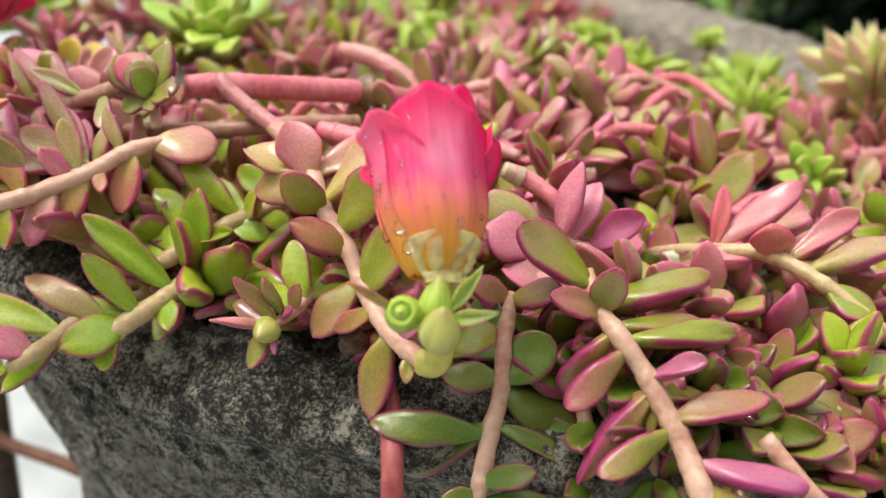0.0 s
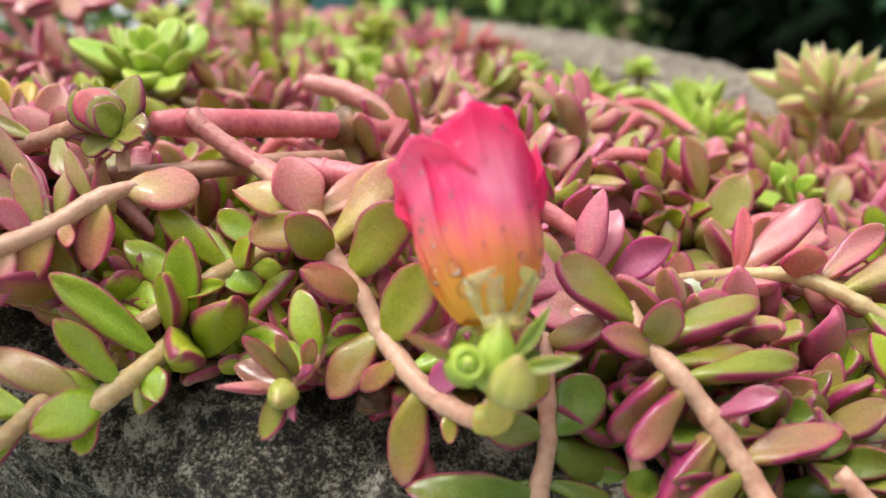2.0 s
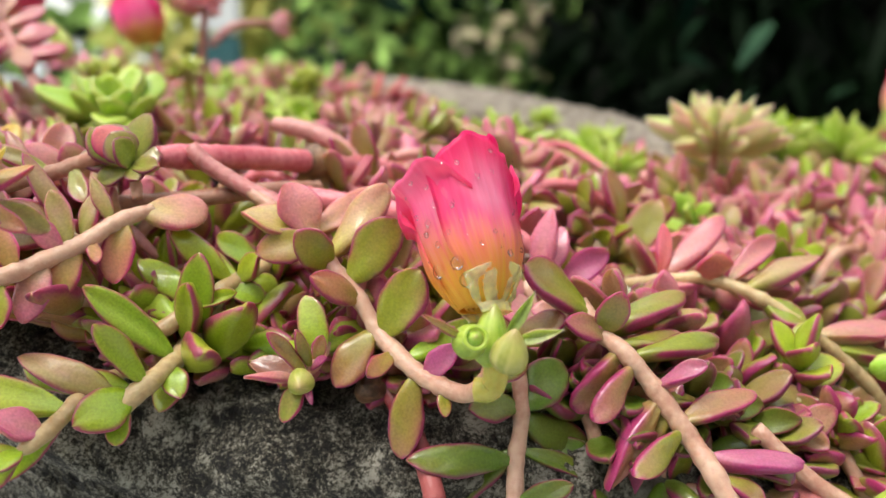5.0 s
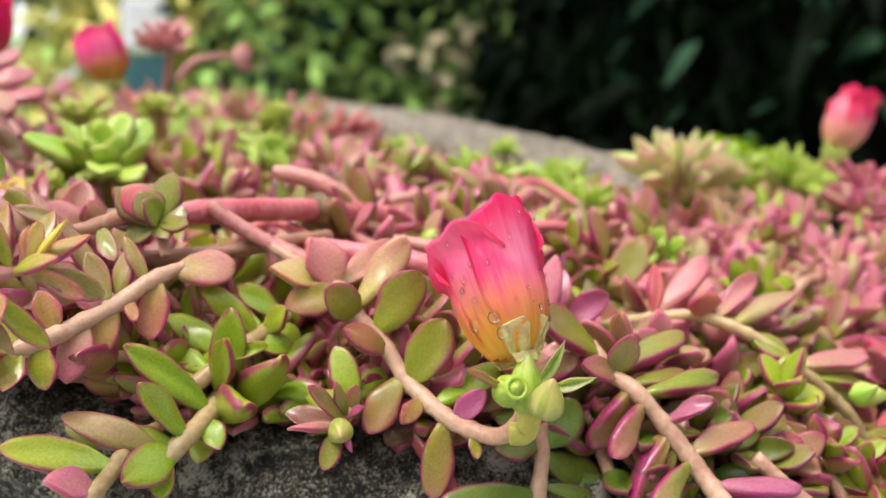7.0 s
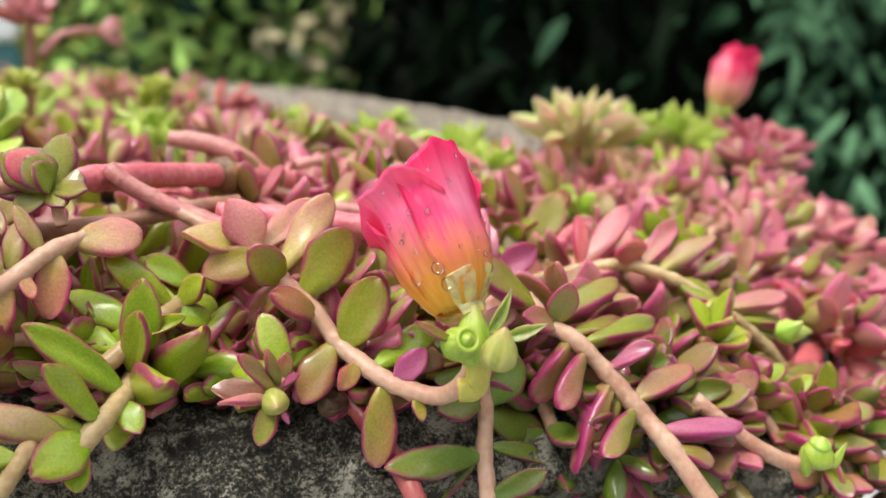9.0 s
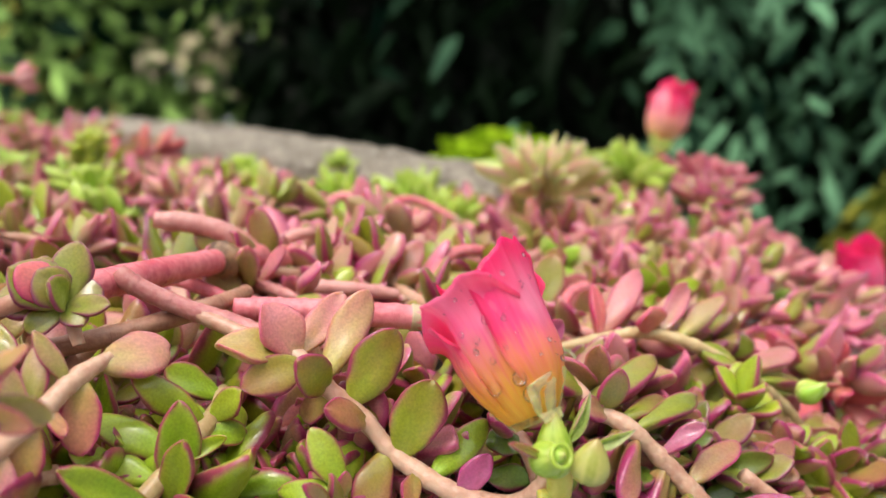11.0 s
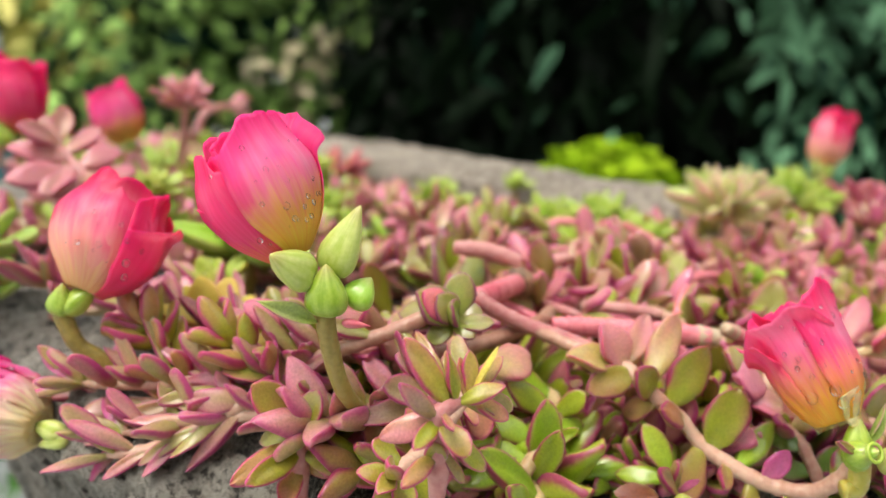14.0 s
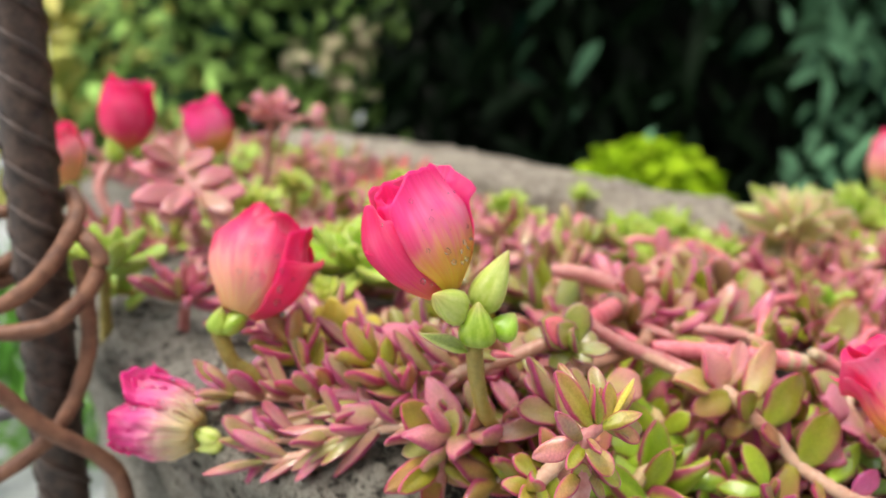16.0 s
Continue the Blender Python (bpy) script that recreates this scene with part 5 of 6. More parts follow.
pod("bract", f2[0], (-47.3, 143.8, 414.7), (0.8, -0.5, -0.15), 4.0, 0.8, STEM["red"], 0.6, 0.1)
stem_part(f2[0], [(-31.3, 156.3, 391.9), (-38.3, 153.8, 394.4), (-44.8, 150.3, 401.9), (-48.1, 147.3, 411.9), (-48.3, 146.8, 416.9)], (1.05, 1.5), "green", 0.05, "pedicel")

f3 = flower("closed pink flower leaning sideways with a yellow base", (-74.2, 193.1, 412.4), (-62.8, 197.7, 428.9), 9.2, 0, 23, PETAL_PEACH, top=0.70, curl=0.06, flare=0.25, foot=(0.36, 0.45, 2.0), layers=((3, 0.0, 98), (3, 0.08, 95), (3, 0.36, 100), (2, 0.62, 120)),
            outer=((-36, 70, 0.0, 0.94, 0.05, 0.12, 26, 0.0, {"warm": 0.05}), (58, 58, -0.04, 0.76, 0.22, -0.10, 8, 0.28, {"warm": -0.2, "mat": PETAL_RED, "lip": 0.2}), (44, 44, 0.12, 1.0, 0.05, 0.0, 10, 0.0, {"ruffle": 0.4, "mat": PETAL_RED, "warm": -0.2, "lip": 0.15}), (150, 70, 0.04, 0.98, 0.06, 0.0, 10, 0.0, {}), (235, 66, 0.05, 1.0, 0.05, 0.0, 10, 0.0, {})))
water_drops(f3, [(-20, 0.35, 0.5), (0, 0.45, 0.4), (-40, 0.3, 0.4), (10, 0.3, 0.6), (-10, 0.55, 0.35), (-30, 0.5, 0.35), (20, 0.2, 0.6)] + sprinkle(7, 10, 0.2, 0.8))
pod("sepal", f3[0], (-77.5, 192.7, 409.4), (0.6, -0.2, 0.5), 7.5, 2.4, CALYX, 0.4, 0.08)
pod("sepal", f3[0], (-78.0, 193.7, 408.9), (0.1, -0.3, 1), 6.0, 2.6, CALYX, 0.4, 0.08)
stem_part(f3[0], [(-70.0, 190.7, 395.4), (-72.5, 191.2, 400.4), (-76.0, 192.2, 403.4), (-78.0, 193.2, 409.4)], (1.3, 1.6), "green", 0.05, "pedicel")

f4 = flower("small double flower, magenta petals and cream base", (-83.5, 194.0, 389.5), (-93.6, 204.0, 393.4), 7.7, 20, 31, PETAL_DOUBLE, -0.10, 0.08, ((7, 0.0, 44), (7, 0.14, 44), (6, 0.30, 46), (5, 0.5, 55), (4, 0.68, 60), (3, 0.82, 80)), 0.92, 0.3, 0.35, foot=(0.45, 0.42, 1.8))
water_drops(f4, [(20, 0.4, 0.6), (40, 0.6, 0.5), (0, 0.7, 0.5), (60, 0.5, 0.5), (30, 0.75, 0.4)])
pod("sepal", f4[0], (-79.8, 190.8, 388.5), (-0.8, 0.6, 0.3), 6.5, 2.0, CALYX_PALE, 0.3, 0.08)
pod("sepal", f4[0], (-79.5, 190.5, 388.0), (-0.8, 0.4, -0.2), 5.5, 1.7, CALYX_PALE, 0.4, 0.08)

# flowers farther back
f5 = flower("deep pink closed flower on a thin upright stalk", (-72.0, 339, 431), (-68.5, 338, 453.5), 8.4, 10, 41, PETAL_RED, -0.05, 0.02, top=0.74, curl=0.05, foot=(0.4, 0.42, 2.0))
pod("sepal", f5[0], (-74.5, 337, 427), (-0.3, -0.2, 1), 9.5, 4.0, CALYX, 0.4, 0.08)
pod("sepal", f5[0], (-70, 337, 428), (0.6, -0.2, 0.9), 7.5, 3.0, CALYX, 0.4, 0.08)
stem_part(f5[0], [(-70, 325, 388), (-76, 328, 403), (-82, 334, 418), (-75, 338, 430)], (2.0, 1.8), "rose", 0.1, "pedicel")
f5b = flower("half hidden orange-pink flower beside the rusty bar", (-92, 320, 424), (-97, 320, 440), 8.0, 70, 43, PETAL_PEACH, 0.25, 0.02, top=0.85, curl=0.05)
pod("sepal", f5b[0], (-91, 319, 419), (-0.2, -0.2, 1), 7.5, 3.2, CALYX, 0.4, 0.08)
stem_part(f5b[0], [(-78, 322, 395), (-84, 321, 408), (-91, 319, 421)], (1.7, 1.6), "rose", 0.1, "pedicel")
f6 = flower("pink flower with pale orange base in the back", (-33, 374, 423), (-39, 376, 443.5), 8.7, 30, 47, PETAL_BRIGHT, 0.06, 0.02, top=0.75, curl=0.06, foot=(0.4, 0.42, 2.0))
pod("sepal", f6[0], (-33, 373, 420), (-0.2, -0.2, 1), 8.0, 3.6, CALYX_PALE, 0.4, 0.08)
stem_part(f6[0], [(-22, 366, 392), (-26, 368, 405), (-32, 373, 422)], (1.9, 1.7), "rose", 0.1, "pedicel")
f7 = flower("pink and orange closed flower above the dusky leaves", (218.0, 273, 402.5), (225.8, 271.5, 423.5), 7.8, 50, 53, PETAL_PEACH, 0.05, 0.03, top=0.74, curl=0.2, flare=0.3, foot=(0.45, 0.4, 2.0))
pod("sepal", f7[0], (217.5, 271.5, 399), (0.3, -0.2, 1), 9.0, 3.6, CALYX_PALE, 0.4, 0.08)
pod("sepal", f7[0], (214.5, 272, 399), (-0.4, -0.2, 1), 9.0, 2.4, CALYX_PALE, 0.5, 0.08)
stem_part(f7[0], [(206, 262, 376), (211, 266, 387), (217, 272, 401)], (2.2, 2.0), "green", 0.1, "pedicel")
f8 = flower("closed pink flower hanging out beyond the bed's edge", (247, 203, 346), (241, 204, 370), 7.9, 20, 59, top=0.76, curl=0.08, flare=0.1, foot=(0.36, 0.45, 2.0))
pod("sepal", f8[0], (246, 201, 341), (-0.3, -0.2, 1), 9.0, 3.4, CALYX, 0.4, 0.08)
pod("sepal", f8[0], (249, 202, 341), (0.5, -0.2, 1), 8.0, 3.0, CALYX_PALE, 0.4, 0.08)
stem_part(f8[0], [(190, 225, 355), (208, 219, 349), (226, 211, 338), (240, 204, 337), (247, 202, 344)], (1.5, 1.6), "rose", 0.1, "pedicel")
fd = thing("flower_bud", "pale cream closed bud behind the tall flower", "flower")
pod("bud", fd, (-55, 330, 419), (-0.35, 0, 0.8), 14.0, 4.2, CALYX_PALE, 0.4, 0.05)
stem_part(fd, [(-44, 325, 398), (-48, 327, 410), (-55, 330, 421)], (1.4, 1.4), "rose", 0.1, "pedicel")

# the little bud over the rock and the seed head at the right
lb = thing("flower_bud", "little round pale green bud between pink bracts", "flower")
pod("bud", lb, (1.7, 129.2, 380.4), (-0.15, -0.85, 0.1), 4.4, 1.9, CALYX_OLIVE, 0.15, 0.06)
sh = thing("seed_head", "cut green seed head with a bright rim", "flower")
cup = pod("cup", sh, (82.0, 107.6, 361.2), (0.05, -0.15, 1), 5.2, 2.6, CALYX, 0.0, 0.04)
pod("opening", cup, (82.0, 107.0, 364.6), (0.05, -0.3, 1), 2.2, 1.7, CALYX_BRIGHT, 0.1, 0.0)
pod("bract", sh, (79.8, 107.0, 360.4), (-0.35, -0.1, 1), 6.0, 0.9, CALYX, 0.6, 0.1)
pod("bract", sh, (84.6, 106.5, 360.8), (0.5, -0.1, 0.8), 5.0, 0.9, CALYX, 0.6, 0.1)
stem_part(sh, [(66.0, 118, 372), (72, 113, 366), (78, 110, 362), (82, 108, 361.5)], (1.2, 1.4), "tan", 0.1, "pedicel")
yb = thing("flower_bud", "yellow-green pointed bud on the pale sprig", "flower")
pod("bud", yb, (92.5, 126, 376.5), (0.9, -0.1, -0.1), 8.0, 2.6, CALYX_PALE, 0.5, 0.08)
pod("bud", yb, (91.5, 125, 376.0), (0.2, -0.5, 0.5), 5.5, 2.1, CALYX_BRIGHT, 0.4, 0.08)


# ---- rusty bar and wires ----
def build_rebar():
    top = thing("rusty_bar", "upright rusty ribbed steel bar beside the rock", "steel bar")
    line = [mm((-104.8 - 0.02 * (430 - z), 244, z)) for z in range(-20, 720, 20)]
    verts, faces = tube(line, lambda s: 0.0056, 20)
    bar = part_mesh("bar", mesh_from("bar", verts, faces, REBAR), top)
    for k in range(38):
        z0 = 330 + 9.6 * k
        for flip in (0, 1):
            rib = []
            for i in range(9):
                w = math.pi * (i / 8) + math.pi * flip + 0.3
                z = z0 - 13.0 * (i / 8) - 4.8 * flip
                rib.append(mm((-104.8 - 0.02 * (430 - z) + 5.7 * math.cos(w), 244 + 5.7 * math.sin(w), z)))
            v, f = tube(rib, lambda s: 0.0011 * (0.4 + 0.6 * math.sin(math.pi * s)), 6)
            part_mesh("rib", mesh_from("rib", v, f, REBAR), bar)
    return top


build_rebar()


def wire(label, pts, r, mat=None):
    line = [q * 0.001 for q in curve_points(pts, 12)]
    verts, faces = tube(line, lambda s: r * 0.001 * (1 + 0.05 * math.sin(60 * s)), 12)
    return tagged(new("tie_wire", mesh_from("tie_wire", verts, faces, mat or WIRE)), label, "wire", "tie wires")


wire("rusty tie wire bent round the ribbed bar", [(-97.2, 247, 431), (-96.8, 238, 428), (-99.5, 235, 423), (-106, 234, 415), (-114.4, 237, 409), (-120, 243, 409), (-118, 252, 412), (-106, 254, 418), (-98, 250, 424)], 1.9)
wire("rusty tie wire looped in front of the bar", [(-97.5, 240, 423), (-95.5, 234, 421.5), (-94, 232, 417), (-98.2, 231, 410), (-106, 232, 404.6), (-116, 235, 403.8), (-124, 242, 405), (-122, 253, 408), (-108, 256, 412)], 1.9)
wire("grey-brown wire hanging down from the loop", [(-97.5, 238, 417), (-97.2, 236, 410), (-97.4, 236, 400), (-99.6, 236, 391), (-104.5, 235, 382), (-111.6, 234.5, 375.8), (-122, 234, 371), (-140, 236, 366)], 1.8)
wire("rusty wire curling down beside the rock", [(-140, 228, 412), (-125, 230, 400), (-116, 231, 391), (-109, 231.5, 382), (-99, 232, 373), (-94.2, 232, 365), (-94, 233, 352), (-96, 234, 330), (-99, 233, 308), (-98, 232, 297), (-79, 230, 290), (-59, 228, 281), (-40, 224, 272), (-20, 226, 262)], 1.9)
wire("dull grey wire end behind the bar", [(-150, 250, 379), (-125, 248, 380), (-108, 252, 380)], 1.6, WIRE_GREY)
wire("short rusty wire stub behind the bar", [(-135, 256, 428), (-120, 254, 427), (-110, 252, 427)], 1.7)


# ---- filling plants over the rock ----
fill = random.Random(21)
KINDS = [("pink", "rose", "dusty pink succulent sprig among its neighbours"), ("dusky", "rose", "dusky rose succulent sprig in the mat"),
         ("pinkgreen", "tan", "green sprig with pink-flushed leaves"), ("olive", "tan", "olive green sprig with red margins"),
         ("green", "tan", "plump green sprig low on the rock"), ("coral", "red", "coral red sprig among green ones"),
         ("lime", "green", "fresh light green sprig in the mat"), ("purple", "tan", "green sprig with purple leaf tips"),
         ("deep", "tan", "deep green sprig with dark red margins"), ("wine", "tan", "olive sprig with wine red leaf margins")]


def pick(weights):
    x = fill.random() * sum(weights)
    for k, w in zip(KINDS, weights):
        x -= w
        if x <= 0:
            return k
    return KINDS[0]


def front_edge(x):
    return 131 - 0.22 * x if x > -20 else 135 - 0.7 * (x + 20)


def fill_sprig(x, y, low, high, weights, length, width, count, tip=5, run=30, lift=0.35):
    if y < 272 and x > 112 + 0.78 * (y - 140):
        return
    kind, stem, label = pick(weights)
    a = fill.uniform(0, 6.28)
    n = 4
    if -24 < x < 44 and 146 < y < 212:
        high = min(high, 6)
    pts = []
    for i in range(n):
        s = i / (n - 1)
        px = x + math.cos(a) * run * s + fill.uniform(-2, 2)
        py = y + math.sin(a) * run * s + fill.uniform(-2, 2)
        py = max(py, front_edge(px) + 16)
        px = max(px, -37.0) if py < 220 else px
        px = min(px, 122 + 0.78 * (max(py, 142) - 140)) if py < 272 else px
        pts.append((px, py, rock_top(px, py) + low + (high - low) * s ** 1.3 + fill.uniform(-1, 1)))
    grown_sprig(label, pts, (1.4, 1.1), kind, count, length * fill.uniform(0.8, 1.2), width * fill.uniform(0.85, 1.1), stem, tip, lift, 1.0, fill.randrange(10 ** 6))


# front band behind the trailing sprigs
for i in range(64):
    x = -34 + 2.5 * i + fill.uniform(-4, 4)
    y = front_edge(x) + fill.uniform(20, 40)
    w = (1, 1, 3, 4, 5, 0.3, 0, 0.6, 2) if x < 20 else (0.3, 0.6, 4, 2, 1.5, 0.4, 0.1, 3, 4, 6)
    fill_sprig(x, y, 0, 3, w, 9.0, 4.8, 14, 4, 24, 0.12)
# leaves that hang over the front edge
for i in range(15):
    x = 42 + 5.6 * i + fill.uniform(-2, 2)
    kind, stem, label = pick((0.1, 0.2, 1, 1, 2, 0.2, 0, 2, 6, 6))
    e = front_edge(x)
    t = rock_top(x, e)
    drop = fill.uniform(6, 20)
    run = fill.uniform(-8, 14)
    grown_sprig(label, [(x, e + 15, t + 3), (x + 0.3 * run, e + 9, t + 2), (x + 0.7 * run, e + 4, t - 0.3 * drop), (x + run, e + 1.5, t - drop)], (1.2, 1.1), kind, 14, 9.5, 4.8, stem, 4, 0.1, 0.9, fill.randrange(10 ** 6))
# low green leaves at the front left
for i in range(16):
    x = fill.uniform(-34, 14)
    y = front_edge(x) + fill.uniform(20, 34)
    fill_sprig(x, y, 2, 9, (0.3, 0.3, 1, 3, 9, 0, 0, 0.6), 11.5, 5.2, 12, 5, 22, 0.2)
# slender sprigs over the bare rock at the left
for k, pts in enumerate([[(-38, 166, 397), (-48, 172, 397), (-58, 180, 397), (-68, 188, 396), (-76, 194, 396)], [(-40, 162, 394), (-52, 168, 394), (-62, 175, 392), (-72, 182, 390)],
                         [(-36, 176, 398), (-44, 186, 400), (-52, 196, 400), (-60, 206, 400)], [(-30, 184, 398), (-40, 198, 401), (-46, 212, 402), (-50, 226, 403)], [(-44, 200, 398), (-56, 212, 400), (-64, 226, 400)]]):
    grown_sprig("spreading sprig with slender dusky pink leaves", pts, (1.2, 0.9), "mauve", 15, 10.5, 2.7, "tan", 5, 0.4, 0.75, 300 + k)
# pink and olive sprigs at the left shoulder
grown_sprig("dusty pink succulent sprig over the rounded rock shoulder", [(-24, 160, 393), (-33, 158, 395), (-41, 157, 395), (-48, 157, 395)], (1.2, 1.0), "pink", 14, 10.5, 5.0, "rose", 5, 0.25, 1.0, 411)
grown_sprig("olive sprig over the rounded rock shoulder", [(-26, 151, 387), (-34, 150, 388), (-42, 152, 388)], (1.2, 1.0), "olive", 12, 10.5, 5.0, "tan", 5, 0.2, 1.0, 412)
grown_sprig("green sprig with pink-flushed leaves over the rock shoulder", [(-22, 172, 396), (-34, 172, 399), (-46, 172, 400)], (1.2, 1.0), "pinkgreen", 14, 10.5, 5.0, "tan", 5, 0.25, 1.0, 413)
grown_sprig("yellow-green sprig among the dusky leaves", [(-44, 168, 396), (-50, 172, 400), (-54, 176, 404)], (1.1, 0.9), "edged", 8, 9.5, 4.2, "tan", 5, 0.4, 0.8, 421)
grown_sprig("yellow-green sprig among the dusky leaves", [(-58, 184, 395), (-62, 188, 400), (-64, 192, 404)], (1.1, 0.9), "edged", 8, 9.5, 4.0, "tan", 5, 0.4, 0.8, 422)
# middle of the bed
for i in range(84):
    x = fill.uniform(-42, 180)
    y = max(fill.uniform(160, 235), front_edge(x) + 25)
    w = (5, 2, 5, 2.5, 1.5, 0.35, 2.2 if y > 208 else 0.0, 0.6) if x > 30 else (6, 5, 3, 2, 1.6, 0.2, 0.5 if y > 208 else 0.0, 1.0)
    big = 1.2 if y < 205 else 1.0
    fill_sprig(x, y, 2, fill.uniform(5, 15), w, 9.8 * big, (5.3 if y < 195 else 4.5) * big, 10, 4, fill.uniform(28, 52), 0.16)
# bare creeping stems that show between the leaves
for i in range(18):
    x, y = fill.uniform(-10, 150), fill.uniform(175, 250)
    a, run = fill.uniform(-0.9, 0.9) + (math.pi if fill.random() < 0.5 else 0), fill.uniform(18, 40)
    pts = [(x + math.cos(a) * run * k / 3, y + math.sin(a) * run * k / 3 + fill.uniform(-3, 3), rock_top(x, y) + 9 + 5 * math.sin(1.1 * k) + fill.uniform(-1, 1)) for k in range(4)]
    bare_stem("bare rose stem creeping between the succulent leaves", pts, (1.3, 1.1), fill.choice(("rose", "red", "tan")), fill.choice((None, "dry")))
# back of the bed, up to the rim
for i in range(64):
    x = fill.uniform(-70, 112)
    y = fill.uniform(232, 400)
    fill_sprig(x, y, 2, 10 if x < 50 else 6, (4, 3, 3, 1.5, 0.5, 0.6, 5.0, 0.4), 10.5, 4.4, 13, 5, fill.uniform(28, 50))
# right shoulder of the bed
for i in range(40):
    x = fill.uniform(100, 215)
    y = fill.uniform(front_edge(x) + 20, 268)
    fill_sprig(x, y, 3, 15, (6, 4, 3, 0.6, 0.3, 0.6, 0.6, 0.3), 11.5, 5.0, 14, 5, 30)
# sprigs that spill over the far edge
grown_sprig("trailing dusky rose sprig spilling over the far edge", [(129.3, 168.0, 375.0), (141.7, 162.0, 372.0), (153.8, 157.0, 367.4), (165.9, 153.0, 361.0)], (1.2, 1.0), "dusky", 16, 11, 4.4, "rose", 5, 0.25, 1.0, 500)
grown_sprig("trailing pink-flushed sprig spilling over the far edge", [(129.1, 152.0, 366.8), (137.8, 148.0, 361.3), (146.9, 144.0, 354.2), (155.8, 141.0, 346.7)], (1.2, 1.0), "pinkgreen", 16, 10.5, 4.4, "straw", 5, 0.25, 1.0, 501)
grown_sprig("trailing dusty pink sprig spilling over the far edge", [(166.2, 176.0, 371.8), (177.0, 172.0, 368.3), (188.4, 168.0, 363.1)], (1.2, 1.0), "pink", 14, 11, 4.6, "rose", 5, 0.25, 1.0, 502)
grown_sprig("trailing wine-edged sprig spilling over the far edge", [(129.7, 142.0, 354.0), (137.5, 139.0, 348.3), (145.9, 136.0, 341.0)], (1.2, 1.0), "wine", 14, 10, 4.4, "tan", 5, 0.25, 1.0, 503)
grown_sprig("trailing rosy red sprig spilling over the far edge", [(157.8, 182.0, 376.2), (168.5, 180.0, 373.9), (182.3, 178.0, 369.6)], (1.2, 1.0), "rosy", 14, 11, 4.6, "rose", 5, 0.25, 1.0, 504)
grown_sprig("trailing dusky rose sprig spilling over the far edge", [(153.7, 160.0, 366.7), (161.6, 156.0, 360.8), (169.8, 152.0, 354.9)], (1.2, 1.0), "dusky", 14, 10.5, 4.6, "rose", 5, 0.25, 1.0, 505)
# far end of the bed
for i in range(26):
    x = fill.uniform(-60, 100)
    y = fill.uniform(400, 600)
    fill_sprig(x, y, 2, 16, (4, 2, 2, 1, 0.5, 1, 2, 0.3), 12.0, 4.6, 14, 6, 42)


def rosette(label, centre, kind, count, length, width, stem, seed, lean=(0, -0.2, 1), foot=14):
    r = random.Random(seed)
    top = thing("succulent_rosette", label, "plant", "leaf rosettes")
    c = Vector(centre)
    d = Vector(lean).normalized()
    a = d.orthogonal().normalized()
    b = d.cross(a)
    stem_part(top, [c - d * foot - Vector((0, 0, 4)), c - d * foot * 0.5, c], (1.6, 1.3), stem, step=4, sides=7)
    for i in range(count):
        w = i * 2.4 + r.uniform(-0.3, 0.3)
        f = i / count
        way = d * (1.25 - 1.1 * f) + (a * math.cos(w) + b * math.sin(w)) * (0.3 + 0.8 * f)
        put_leaf(top, kind, c + way * 0.6, way, length * (0.65 + 0.5 * f) * r.uniform(0.85, 1.15), width * r.uniform(0.85, 1.15), d + way * 0.2)
    return top


rosette("pale star rosette of pointed cream and green leaves", (129, 239, 398), "pale", 46, 18, 2.5, "tan", 1, (0.0, -0.15, 1))
rosette("fresh light green rosette behind the thick stem", (-32, 236, 406), "lime", 16, 15, 7.5, "green", 2, (0, -0.3, 1), 18)
rosette("fresh light green rosette in the bed", (-44, 228, 400), "moss", 14, 9, 4.0, "green", 3, (-0.2, -0.3, 1), 14)
rosette("spiky light green rosette near the rim", (84, 262, 388), "spike", 28, 15, 3.4, "green", 4, (0.1, -0.2, 1))
rosette("spiky green tuft at the edge of the bed", (112, 282, 388), "spike", 26, 16, 3.2, "green", 5)
rosette("small lime green leaf tuft against the rim", (116, 343, 396), "lime", 10, 8, 5.0, "green", 6)
rosette("spiky green rosette behind the pale star", (160, 262, 392), "spike", 28, 20, 3.2, "green", 7)
rosette("spiky green tuft beside the upright flower", (190, 262, 390), "spike", 26, 20, 3.2, "green", 8)
rosette("dusky pink rosette under the back flower", (206, 240, 388), "rosy", 28, 17, 5.0, "rose", 9, (0.1, -0.4, 1))
rosette("dusky pink rosette on the shoulder of the bed", (186, 222, 386), "mauve", 26, 15, 4.6, "rose", 10, (-0.1, -0.4, 1))
rosette("dusky rose rosette at the end of the bed", (204, 214, 368), "rosy", 24, 14, 4.6, "rose", 11, (0.4, -0.4, 1))
rosette("pink starry shoot tip high over the bed", (-12, 370, 436), "blush", 18, 13, 3.6, "rose", 12, (0.1, -0.3, 1), 34)
rosette("pink-tipped low rosette behind the leaning flower", (-74, 246, 402), "dusky", 16, 13, 2.8, "rose", 14, (0.1, -0.3, 1), 10)
rosette("fleshy light green sprout beside the bar", (-90, 262, 408), "lime", 12, 15, 5.5, "green", 15, (0.1, 0, 1), 16)
rosette("spiky light green rosette in the middle distance", (66, 236, 390), "spike", 28, 15, 3.2, "green", 21)
rosette("spiky fresh green tuft beside the pale star", (104, 252, 386), "spike", 26, 15, 3.2, "green", 22)
rosette("grey-green rosette beside the pale star", (146, 256, 388), "pale", 24, 15, 2.4, "green", 23)
rosette("light green leafy tuft far back in the bed", (20, 320, 398), "lime", 16, 12, 5.0, "green", 24)
rosette("light green leafy tuft near the far rim", (70, 330, 396), "lime", 16, 12, 4.5, "green", 25)
